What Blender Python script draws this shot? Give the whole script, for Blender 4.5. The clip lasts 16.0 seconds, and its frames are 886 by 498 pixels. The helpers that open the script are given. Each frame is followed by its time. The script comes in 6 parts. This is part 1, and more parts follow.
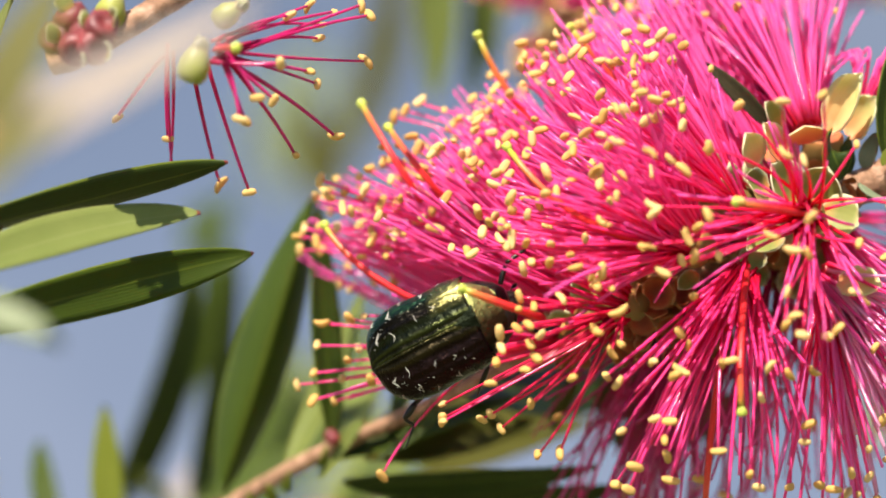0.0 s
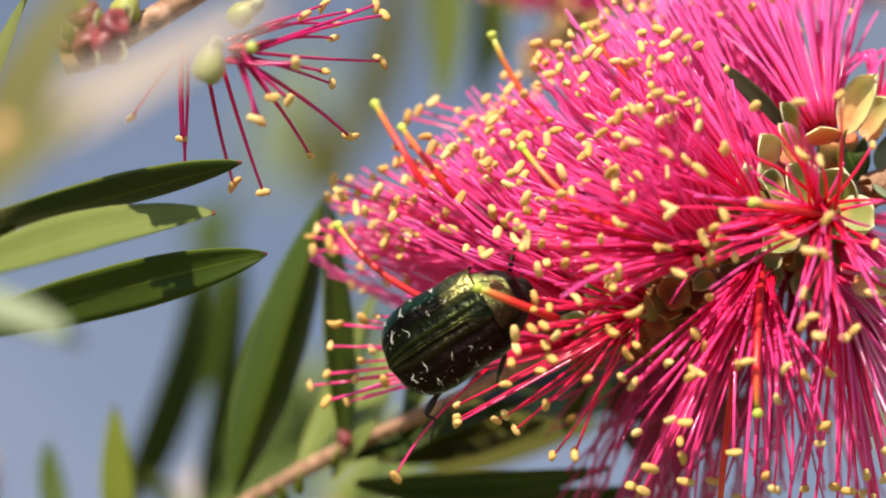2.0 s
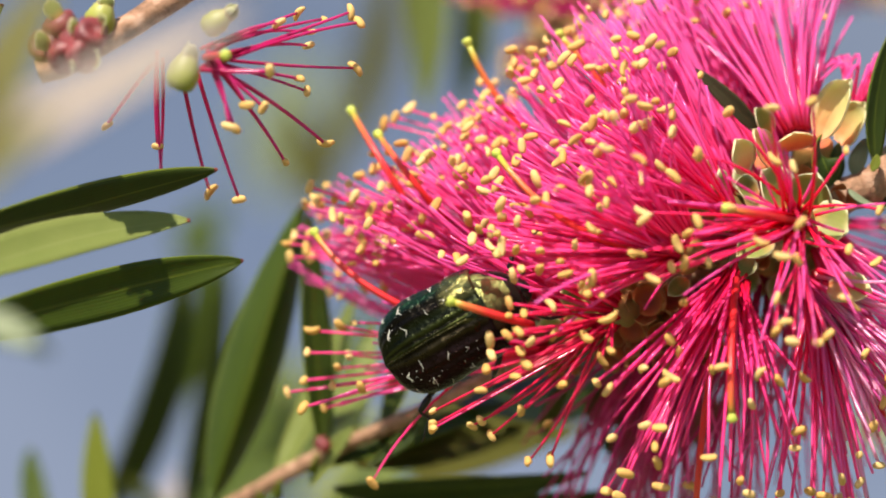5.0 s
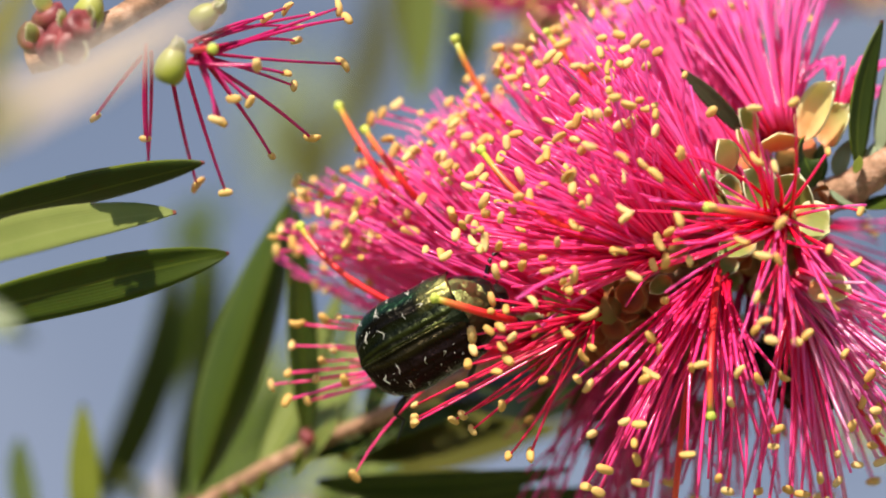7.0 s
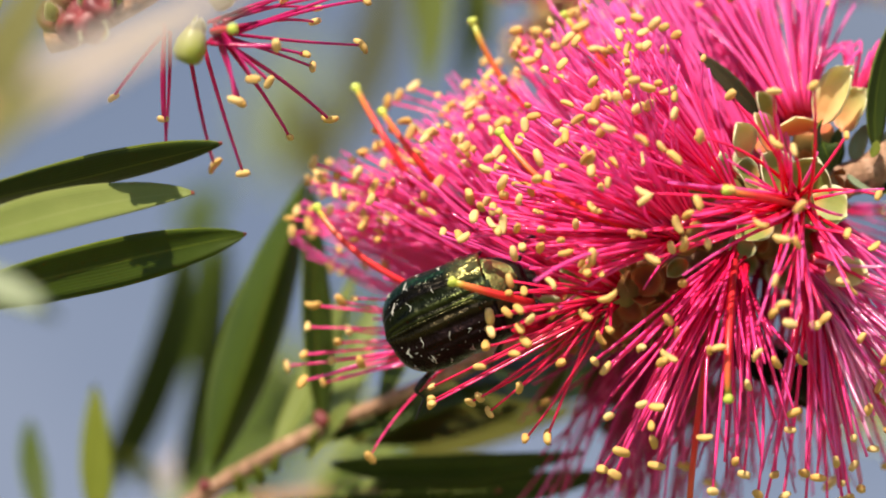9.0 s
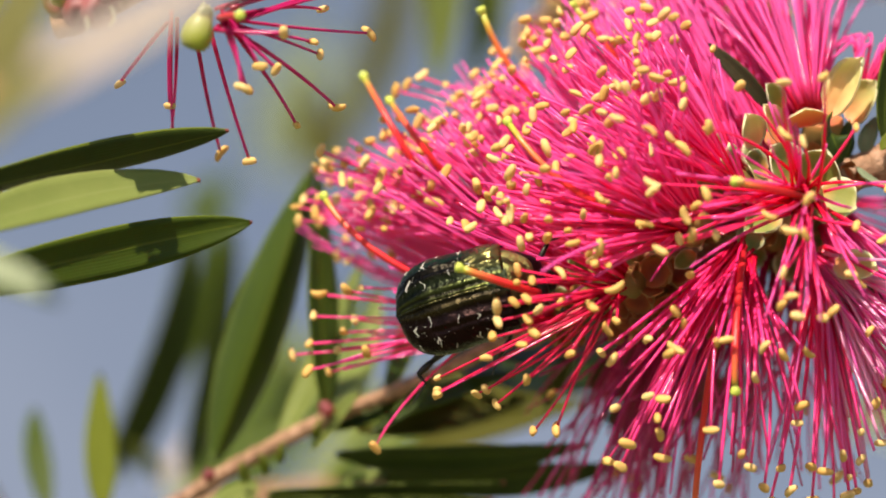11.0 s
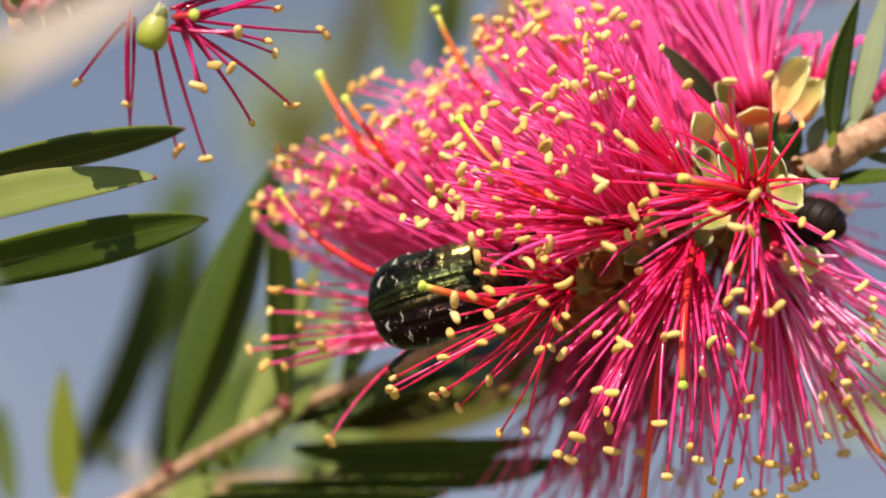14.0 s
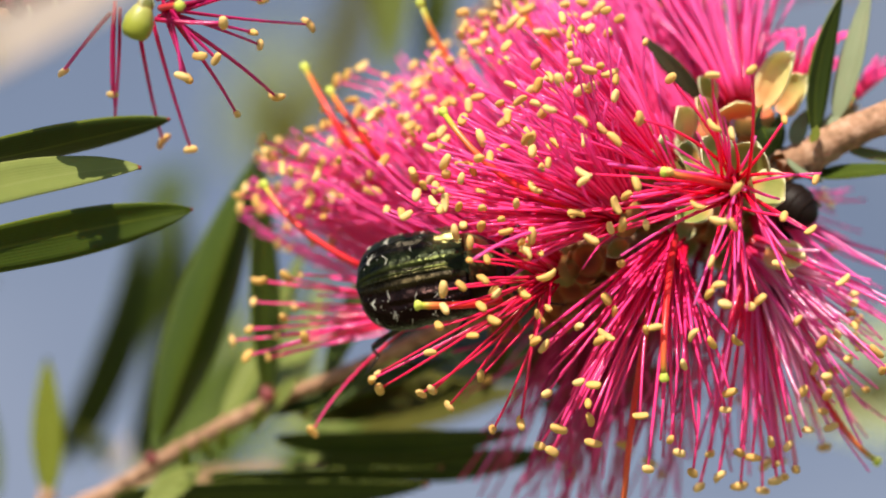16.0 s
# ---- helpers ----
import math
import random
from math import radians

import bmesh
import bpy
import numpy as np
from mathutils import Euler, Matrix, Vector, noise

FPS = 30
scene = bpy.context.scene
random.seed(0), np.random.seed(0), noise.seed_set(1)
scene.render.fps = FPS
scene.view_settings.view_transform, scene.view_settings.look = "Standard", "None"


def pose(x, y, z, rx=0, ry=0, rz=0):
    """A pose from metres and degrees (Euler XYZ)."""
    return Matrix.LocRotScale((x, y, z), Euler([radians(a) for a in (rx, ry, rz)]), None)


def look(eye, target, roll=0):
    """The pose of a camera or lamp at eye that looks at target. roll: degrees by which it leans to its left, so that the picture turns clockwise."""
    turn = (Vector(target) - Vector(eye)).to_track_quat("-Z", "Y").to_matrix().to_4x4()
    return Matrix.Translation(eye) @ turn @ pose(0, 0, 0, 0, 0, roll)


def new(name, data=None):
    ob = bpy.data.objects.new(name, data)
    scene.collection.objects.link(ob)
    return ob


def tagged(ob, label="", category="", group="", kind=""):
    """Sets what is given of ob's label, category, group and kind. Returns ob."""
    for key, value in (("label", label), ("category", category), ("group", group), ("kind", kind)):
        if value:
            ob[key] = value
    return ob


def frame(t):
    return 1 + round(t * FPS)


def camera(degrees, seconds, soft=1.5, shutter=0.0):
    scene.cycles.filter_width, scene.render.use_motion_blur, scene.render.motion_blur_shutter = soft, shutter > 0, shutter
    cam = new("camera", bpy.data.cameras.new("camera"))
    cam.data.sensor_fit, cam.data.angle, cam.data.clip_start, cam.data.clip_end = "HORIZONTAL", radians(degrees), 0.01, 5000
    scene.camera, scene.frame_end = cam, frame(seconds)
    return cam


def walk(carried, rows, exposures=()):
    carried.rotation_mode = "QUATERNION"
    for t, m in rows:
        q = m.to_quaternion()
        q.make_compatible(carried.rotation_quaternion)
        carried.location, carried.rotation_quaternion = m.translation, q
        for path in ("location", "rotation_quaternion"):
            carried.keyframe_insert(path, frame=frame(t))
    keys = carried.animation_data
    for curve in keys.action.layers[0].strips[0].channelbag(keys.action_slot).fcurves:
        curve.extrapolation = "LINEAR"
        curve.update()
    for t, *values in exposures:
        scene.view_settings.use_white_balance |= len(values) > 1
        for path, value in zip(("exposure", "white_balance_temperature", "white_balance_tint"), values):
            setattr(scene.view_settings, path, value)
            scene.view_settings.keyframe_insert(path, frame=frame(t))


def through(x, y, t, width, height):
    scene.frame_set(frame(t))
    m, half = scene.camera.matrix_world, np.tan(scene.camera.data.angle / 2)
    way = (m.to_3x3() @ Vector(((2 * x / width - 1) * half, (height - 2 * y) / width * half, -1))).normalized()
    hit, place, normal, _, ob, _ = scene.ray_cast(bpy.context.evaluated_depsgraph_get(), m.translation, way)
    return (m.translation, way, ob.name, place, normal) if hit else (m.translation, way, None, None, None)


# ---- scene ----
cam = camera(14, 16.0, soft=1.9)
cam.data.dof.use_dof = True
cam.data.dof.focus_distance = 0.367
cam.data.dof.aperture_fstop = 12.5
cam.data.dof.aperture_blades = 7
walk(cam, [
    (0.0, look((0.00010, -0.37177, 1.50123), (-0.00074, 0.00322, 1.50123), -0.876)),
    (0.5, look((-0.00291, -0.37162, 1.50110), (-0.00343, 0.00338, 1.50120), -1.046)),
    (1.0, look((-0.00091, -0.37156, 1.50024), (-0.00105, 0.00344, 1.50041), -1.058)),
    (1.5, look((-0.00370, -0.37069, 1.50226), (-0.00386, 0.00431, 1.50248), -0.889)),
    (2.0, look((-0.00230, -0.37082, 1.50091), (-0.00220, 0.00418, 1.50132), -0.784)),
    (2.5, look((0.00105, -0.36950, 1.50140), (0.00126, 0.00550, 1.50163), -1.072)),
    (3.0, look((0.00117, -0.36928, 1.50287), (0.00122, 0.00572, 1.50259), -1.132)),
    (3.2, look((0.00050, -0.36930, 1.50297), (0.00054, 0.00570, 1.50271), -1.134)),
    (5.3, look((0.00040, -0.37260, 1.50109), (0.00014, 0.00240, 1.50169), -0.922)),
    (5.5, look((-0.00071, -0.37331, 1.50093), (-0.00106, 0.00169, 1.50155), -0.860)),
    (6.0, look((-0.00302, -0.37547, 1.50073), (-0.00304, -0.00047, 1.50129), -0.595)),
    (6.5, look((-0.00218, -0.37703, 1.49995), (-0.00194, -0.00204, 1.50072), -0.497)),
    (7.0, look((0.00281, -0.37442, 1.50073), (0.00193, 0.00058, 1.50144), -0.236)),
    (7.5, look((-0.00003, -0.37510, 1.49886), (-0.00036, -0.00010, 1.49926), -0.107)),
    (8.0, look((0.00141, -0.37337, 1.49745), (0.00181, 0.00163, 1.49814), -0.033)),
    (8.5, look((0.00010, -0.37462, 1.49993), (0.00058, 0.00038, 1.49999), 0.028)),
    (8.7, look((-0.00042, -0.37460, 1.49984), (0.00003, 0.00040, 1.49977), 0.046)),
    (10.8, look((0.00201, -0.37270, 1.49958), (0.00152, 0.00230, 1.49906), 0.418)),
    (11.0, look((0.00021, -0.37268, 1.49903), (-0.00054, 0.00232, 1.49850), 0.525)),
    (11.5, look((-0.00515, -0.37621, 1.49943), (-0.00487, -0.00121, 1.49929), 1.150)),
    (12.0, look((0.00064, -0.37593, 1.50093), (0.00043, -0.00093, 1.49965), 0.884)),
    (12.5, look((-0.00164, -0.37556, 1.50159), (-0.00184, -0.00056, 1.50098), 1.188)),
    (13.0, look((0.00172, -0.37382, 1.50303), (0.00158, 0.00117, 1.50149), 1.733)),
    (13.5, look((0.00349, -0.37771, 1.49886), (0.00392, -0.00271, 1.49794), 0.609)),
    (14.0, look((0.00430, -0.37813, 1.49848), (0.00432, -0.00313, 1.49817), 0.532)),
    (14.5, look((0.00179, -0.38167, 1.49613), (0.00149, -0.00667, 1.49684), 0.410)),
    (15.0, look((-0.00457, -0.38161, 1.49845), (-0.00396, -0.00661, 1.49895), 0.716)),
    (15.5, look((0.00417, -0.38212, 1.49817), (0.00498, -0.00712, 1.49846), 0.419)),
    (16.0, look((0.00474, -0.37954, 1.49793), (0.00607, -0.00454, 1.49734), 0.906)),
], [(0.0, 1.10, 6950, 10), (0.5, 1.01, 6950, 10), (1.0, 0.95, 6950, 10), (1.5, 0.90, 6950, 10), (8.5, 0.89, 7100, 10), (11.0, 0.90, 7350, 10), (13.5, 0.89, 7280, 10), (16.0, 0.89, 7120, 10)])

# ---- light ----
SUN_WAY = Vector((-0.24, -0.50, 0.83)).normalized()
world = bpy.data.worlds.new("sky")
scene.world = world
world.use_nodes = True
wn = world.node_tree.nodes
sky = wn.new("ShaderNodeTexSky")
sky.sky_type = "NISHITA"
sky.sun_disc = False
sky.sun_elevation = math.asin(SUN_WAY.z)
sky.sun_rotation = math.atan2(SUN_WAY.x, SUN_WAY.y)
world.node_tree.links.new(sky.outputs["Color"], wn["Background"].inputs["Color"])
wn["Background"].inputs["Strength"].default_value = 0.091
sun = new("sun", bpy.data.lights.new("sun", "SUN"))
sun.data.energy = 4.95
sun.data.angle = radians(0.53)
sun.data.color = (1.0, 0.95, 0.87)
sun.matrix_world = look(SUN_WAY * 4 + Vector((0, 0, 1.5)), (0, 0, 1.5))
scene.view_settings.exposure = 0.90


# ---- materials ----
class Mat:
    """A node material with a few short ways to wire it."""

    def __init__(self, name):
        self.m = bpy.data.materials.new(name)
        self.m.use_nodes = True
        self.nt = self.m.node_tree
        self.b = self.nt.nodes["Principled BSDF"]
        self.out = self.nt.nodes["Material Output"]

    def node(self, kind):
        return self.nt.nodes.new(kind)

    def link(self, a, b):
        self.nt.links.new(a, b)

    def put(self, **kw):
        for k, v in kw.items():
            self.b.inputs[k.replace("_", " ")].default_value = v
        return self

    def noise(self, scale, detail=3.0, where="Object", rough=0.55):
        tc = self.node("ShaderNodeTexCoord")
        n = self.node("ShaderNodeTexNoise")
        n.inputs["Scale"].default_value, n.inputs["Detail"].default_value = scale, detail
        n.inputs["Roughness"].default_value = rough
        self.link(tc.outputs[where], n.inputs["Vector"])
        return n.outputs["Fac"]

    def ramp(self, fac, stops):
        r = self.node("ShaderNodeValToRGB")
        el = r.color_ramp.elements
        while len(el) < len(stops):
            el.new(0.5)
        for e, (p, c) in zip(el, stops):
            e.position, e.color = p, (*c, 1)
        self.link(fac, r.inputs["Fac"])
        return r.outputs["Color"]

    def mix(self, fac, a, b, blend="MIX"):
        x = self.node("ShaderNodeMix")
        x.data_type, x.blend_type = "RGBA", blend
        if hasattr(fac, "links"):
            self.link(fac, x.inputs[0])
        else:
            x.inputs[0].default_value = fac
        for s, v in ((x.inputs[6], a), (x.inputs[7], b)):
            if hasattr(v, "links"):
                self.link(v, s)
            else:
                s.default_value = (*v, 1)
        return x.outputs[2]

    def math(self, op, a, b=0.0):
        x = self.node("ShaderNodeMath")
        x.operation = op
        for s, v in zip(x.inputs, (a, b)):
            if hasattr(v, "links"):
                self.link(v, s)
            else:
                s.default_value = v
        return x.outputs[0]

    def uv(self):
        tc = self.node("ShaderNodeTexCoord")
        s = self.node("ShaderNodeSeparateXYZ")
        self.link(tc.outputs["UV"], s.inputs[0])
        return s.outputs["X"], s.outputs["Y"]

    def chance(self):
        return self.node("ShaderNodeObjectInfo").outputs["Random"]

    def island(self):
        return self.node("ShaderNodeNewGeometry").outputs["Random Per Island"]

    def bump(self, height, strength=0.3, distance=0.0002):
        b = self.node("ShaderNodeBump")
        b.inputs["Strength"].default_value, b.inputs["Distance"].default_value = strength, distance
        self.link(height, b.inputs["Height"])
        self.link(b.outputs["Normal"], self.b.inputs["Normal"])
        return b.outputs["Normal"]

    def color(self, socket):
        self.link(socket, self.b.inputs["Base Color"])
        return self

    def glow_through(self, color, amount):
        """Thin tissue: part of the light comes through it."""
        t = self.node("ShaderNodeBsdfTranslucent")
        if hasattr(color, "links"):
            self.link(color, t.inputs["Color"])
        else:
            t.inputs["Color"].default_value = (*color, 1)
        x = self.node("ShaderNodeMixShader")
        x.inputs[0].default_value = amount
        self.link(self.b.outputs[0], x.inputs[1])
        self.link(t.outputs[0], x.inputs[2])
        self.link(x.outputs[0], self.out.inputs["Surface"])
        return self


def filament_material(name, base, middle, tip, spread, turn=0.27, through=0.5):
    k = Mat(name)
    along, _ = k.uv()
    c = k.ramp(along, [(0.0, base), (turn, middle), (turn + 0.48, tip)])
    c = k.mix(k.math("MULTIPLY", k.island(), spread), c, (0.55, 0.02, 0.20))
    k.color(c).put(Roughness=0.20)
    k.b.inputs["Specular IOR Level"].default_value = 0.5
    return k.glow_through(c, through).m


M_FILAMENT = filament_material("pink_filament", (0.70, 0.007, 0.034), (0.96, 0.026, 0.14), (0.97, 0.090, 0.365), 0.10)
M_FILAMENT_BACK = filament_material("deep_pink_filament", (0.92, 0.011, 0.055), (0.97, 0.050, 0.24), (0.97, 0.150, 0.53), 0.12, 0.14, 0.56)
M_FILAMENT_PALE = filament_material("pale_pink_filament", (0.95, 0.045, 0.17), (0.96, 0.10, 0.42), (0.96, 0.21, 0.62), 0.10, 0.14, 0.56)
# pink paled to lilac: white sun glints painted into the filament
M_FILAMENT_SUNLIT = filament_material("sunlit_lilac_filament", (0.92, 0.10, 0.26), (0.92, 0.30, 0.56), (0.92, 0.46, 0.70), 0.10, 0.1, 0.5)
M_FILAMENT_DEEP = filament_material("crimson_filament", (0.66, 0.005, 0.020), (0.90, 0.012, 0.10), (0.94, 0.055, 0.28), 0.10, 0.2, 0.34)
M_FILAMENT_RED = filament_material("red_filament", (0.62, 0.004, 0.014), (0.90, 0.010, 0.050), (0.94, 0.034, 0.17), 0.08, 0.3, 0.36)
# crimson darkened by the shade of the recess at the beetle's head
M_FILAMENT_RECESS = filament_material("shaded_crimson_filament", (0.40, 0.003, 0.010), (0.62, 0.006, 0.028), (0.80, 0.020, 0.10), 0.10, 0.2, 0.34)
# darker copy of the pink; holds the shade low behind the spike
M_FILAMENT_SHADED = filament_material("shaded_pink_filament", (0.34, 0.004, 0.024), (0.46, 0.006, 0.065), (0.54, 0.020, 0.15), 0.15, 0.2, 0.25)
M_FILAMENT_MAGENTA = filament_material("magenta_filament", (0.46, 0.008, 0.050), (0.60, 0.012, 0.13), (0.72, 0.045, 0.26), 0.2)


def style_material():
    k = Mat("red_style")
    along, _ = k.uv()
    c = k.ramp(along, [(0.0, (0.62, 0.015, 0.03)), (0.62, (0.78, 0.035, 0.035)), (0.88, (0.68, 0.20, 0.05)), (0.98, (0.46, 0.50, 0.06))])
    k.color(c).put(Roughness=0.35)
    return k.glow_through(c, 0.3).m


def anther_material():
    k = Mat("pollen_yellow")
    c = k.ramp(k.chance(), [(0.0, (0.66, 0.37, 0.10)), (0.5, (0.74, 0.48, 0.16)), (1.0, (0.80, 0.59, 0.27))])
    c = k.mix(k.math("MULTIPLY", k.noise(2600, 2), 0.45), c, (0.58, 0.34, 0.07))
    k.color(c).put(Roughness=0.75)
    k.bump(k.noise(5200, 2), 0.5, 0.00008)
    return k.glow_through(c, 0.30).m


def anther_back_material():
    k = Mat("pollen_yellow_massed")
    c = k.ramp(k.island(), [(0.0, (0.62, 0.34, 0.085)), (0.5, (0.71, 0.45, 0.145)), (1.0, (0.77, 0.55, 0.24))])
    k.color(c).put(Roughness=0.75)
    k.bump(k.noise(5200, 2), 0.5, 0.00008)
    return k.glow_through(c, 0.30).m


def leaf_material(name, low, high, vein, through, amount=0.35, rough=0.46, red_tip=True):
    k = Mat(name)
    along, across = k.uv()
    n = k.noise(260, 4)
    fine = k.noise(2200, 3)
    c = k.mix(n, low, high)
    c = k.mix(k.math("MULTIPLY", fine, 0.35), c, high)
    rib = k.math("LESS_THAN", k.math("ABSOLUTE", k.math("SUBTRACT", across, 0.5)), 0.028)
    c = k.mix(k.math("MULTIPLY", rib, 0.28), c, vein)
    edge = k.math("GREATER_THAN", k.math("ABSOLUTE", k.math("SUBTRACT", across, 0.5)), 0.465)
    c = k.mix(k.math("MULTIPLY", edge, 0.45), c, vein)
    lines = k.math("MAXIMUM", k.math("SINE", k.math("ADD", k.math("MULTIPLY", across, 95.0), k.math("MULTIPLY", n, 6.0))), 0.0)
    c = k.mix(k.math("MULTIPLY", lines, 0.16), c, low)
    if red_tip:
        c = k.mix(k.math("GREATER_THAN", along, 0.985), c, (0.20, 0.04, 0.03))
    w = k.node("ShaderNodeTexWave")
    w.wave_type, w.bands_direction = "BANDS", "Y"
    w.inputs["Scale"].default_value, w.inputs["Distortion"].default_value = 5.0, 3.0
    tc = k.node("ShaderNodeTexCoord")
    k.link(tc.outputs["UV"], w.inputs["Vector"])
    spots = k.noise(1500, 2)
    k.b.inputs["Specular IOR Level"].default_value = 0.22
    k.color(c).put(Roughness=rough)
    k.bump(k.math("ADD", k.math("MULTIPLY", w.outputs["Fac"], 0.4), spots), 0.35, 0.00012)
    return k.glow_through(k.mix(0.5, c, through), amount).m


M_STYLE = style_material()
M_ANTHER = anther_material()
M_ANTHER_BACK = anther_back_material()
M_LEAF = leaf_material("leaf_green", (0.0250, 0.0450, 0.0034), (0.0580, 0.0870, 0.0080), (0.2106, 0.2574, 0.03038), (0.162, 0.2496, 0.01013), 0.32)
# next two tones also carry the leaves' shade and sun in their colour
M_LEAF_DARK = leaf_material("leaf_dark_shaded_green", (0.014, 0.02546, 0.002592), (0.03266, 0.05242, 0.00486), (0.1866, 0.2246, 0.02592), (0.06998, 0.1198, 0.00648), 0.16)
M_LEAF_LIGHT = leaf_material("leaf_fresh_sunlit_green", (0.1250, 0.1660, 0.0360), (0.2180, 0.2480, 0.0720), (0.2900, 0.3100, 0.1150), (0.2678, 0.344, 0.04018), 0.40)
M_LEAF_YELLOW = leaf_material("leaf_yellow_green", (0.13, 0.16, 0.016), (0.21, 0.24, 0.035), (0.30, 0.30, 0.09), (0.28, 0.32, 0.04), 0.4, red_tip=False)
M_LEAF_OLIVE = leaf_material("leaf_olive", (0.062, 0.060, 0.008), (0.10, 0.095, 0.015), (0.22, 0.20, 0.06), (0.20, 0.19, 0.02), 0.3, red_tip=False)
M_LEAF_STRAW = leaf_material("leaf_straw_green", (0.12, 0.115, 0.030), (0.19, 0.175, 0.065), (0.21, 0.19, 0.08), (0.22, 0.21, 0.05), 0.3, 0.6, False)
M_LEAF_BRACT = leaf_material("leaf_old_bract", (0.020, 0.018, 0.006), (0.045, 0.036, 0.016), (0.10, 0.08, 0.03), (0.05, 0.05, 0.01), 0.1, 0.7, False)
M_LEAF_CREAM = leaf_material("leaf_downy_cream", (0.31, 0.255, 0.225), (0.39, 0.335, 0.30), (0.46, 0.40, 0.36), (0.42, 0.37, 0.31), 0.3, 0.6, False)
M_LEAF_GREY = leaf_material("leaf_grey_green", (0.150, 0.185, 0.100), (0.270, 0.310, 0.190), (0.30, 0.33, 0.22), (0.136, 0.204, 0.068), 0.25, 0.5, False)


def bark_material():
    k = Mat("twig_bark")
    n = k.noise(700, 5)
    c = k.ramp(n, [(0.3, (0.11, 0.05, 0.028)), (0.5, (0.30, 0.15, 0.09)), (0.68, (0.52, 0.31, 0.22))])
    c = k.mix(k.math("MULTIPLY", k.noise(160, 2), 0.5), c, (0.22, 0.14, 0.07))
    k.color(c).put(Roughness=0.8)
    k.bump(k.noise(2600, 5), 0.8, 0.0003)
    return k.m


def young_bark_material():
    k = Mat("young_stem")
    c = k.ramp(k.noise(200, 3), [(0.35, (0.52, 0.24, 0.09)), (0.65, (0.66, 0.42, 0.20))])
    k.color(c).put(Roughness=0.65)
    k.bump(k.noise(2200, 4), 0.5, 0.0002)
    return k.m


def cup_material():
    k = Mat("floret_cup_green")
    along, _ = k.uv()
    c = k.ramp(along, [(0.0, (0.14, 0.12, 0.03)), (0.45, (0.28, 0.17, 0.05)), (0.62, (0.48, 0.17, 0.05)), (0.85, (0.60, 0.12, 0.05)), (1.0, (0.30, 0.03, 0.03))])
    c = k.mix(k.math("MULTIPLY", k.noise(900, 3), 0.4), c, (0.34, 0.20, 0.06))
    k.color(c).put(Roughness=0.6)
    k.bump(k.noise(3600, 3), 0.3, 0.0001)
    return k.glow_through(c, 0.3).m


def petal_material(name, stops, rim_color):
    k = Mat(name)
    along, across = k.uv()
    c = k.ramp(along, stops)
    c = k.mix(k.math("MULTIPLY", k.noise(500, 4), 0.14), c, rim_color)
    side = k.math("ABSOLUTE", k.math("MULTIPLY", k.math("SUBTRACT", across, 0.5), 2.0))
    rim = k.math("MAXIMUM", k.math("POWER", side, 9.0), k.math("POWER", along, 16.0))
    c = k.mix(k.math("MULTIPLY", rim, 0.9), c, rim_color)
    vein = k.math("SINE", k.math("MULTIPLY", across, 60.0))
    c = k.mix(k.math("MULTIPLY", k.math("MAXIMUM", vein, 0.0), 0.05), c, (0.42, 0.40, 0.08))
    k.color(c).put(Roughness=0.45)
    k.bump(k.math("ADD", k.noise(2400, 3), k.math("MULTIPLY", vein, 0.06)), 0.4, 0.00012)
    return k.glow_through(c, 0.34).m


def bud_material():
    k = Mat("bud_dark_red")
    c = k.ramp(k.noise(500, 3), [(0.3, (0.09, 0.012, 0.016)), (0.7, (0.22, 0.035, 0.035))])
    k.color(c).put(Roughness=0.5)
    k.bump(k.noise(2200, 3), 0.4, 0.00015)
    return k.m


M_BARK, M_YOUNG, M_CUP, M_PETAL, M_BUD = bark_material(), young_bark_material(), cup_material(), petal_material("petal_pale_green", [(0.0, (0.80, 0.18, 0.06)), (0.16, (0.50, 0.26, 0.05)), (0.45, (0.21, 0.23, 0.030)), (0.80, (0.24, 0.27, 0.045)), (1.0, (0.46, 0.45, 0.16))], (0.84, 0.80, 0.56)), bud_material()
M_PETAL_CREAM = petal_material("petal_cream", [(0.0, (0.86, 0.26, 0.10)), (0.20, (0.86, 0.44, 0.18)), (0.45, (0.80, 0.62, 0.25)), (0.75, (0.64, 0.61, 0.22)), (1.0, (0.82, 0.78, 0.44))], (0.90, 0.84, 0.56))
M_PETAL_BLUSH = petal_material("petal_orange_blush", [(0.0, (0.80, 0.10, 0.05)), (0.35, (0.84, 0.24, 0.08)), (0.70, (0.84, 0.42, 0.12)), (1.0, (0.88, 0.70, 0.34))], (0.90, 0.80, 0.52))
M_PETAL_OLD = petal_material("petal_orange_brown", [(0.0, (0.26, 0.04, 0.02)), (0.30, (0.38, 0.10, 0.035)), (0.70, (0.44, 0.16, 0.05)), (0.9, (0.48, 0.21, 0.08)), (1.0, (0.52, 0.27, 0.12))], (0.50, 0.26, 0.11))


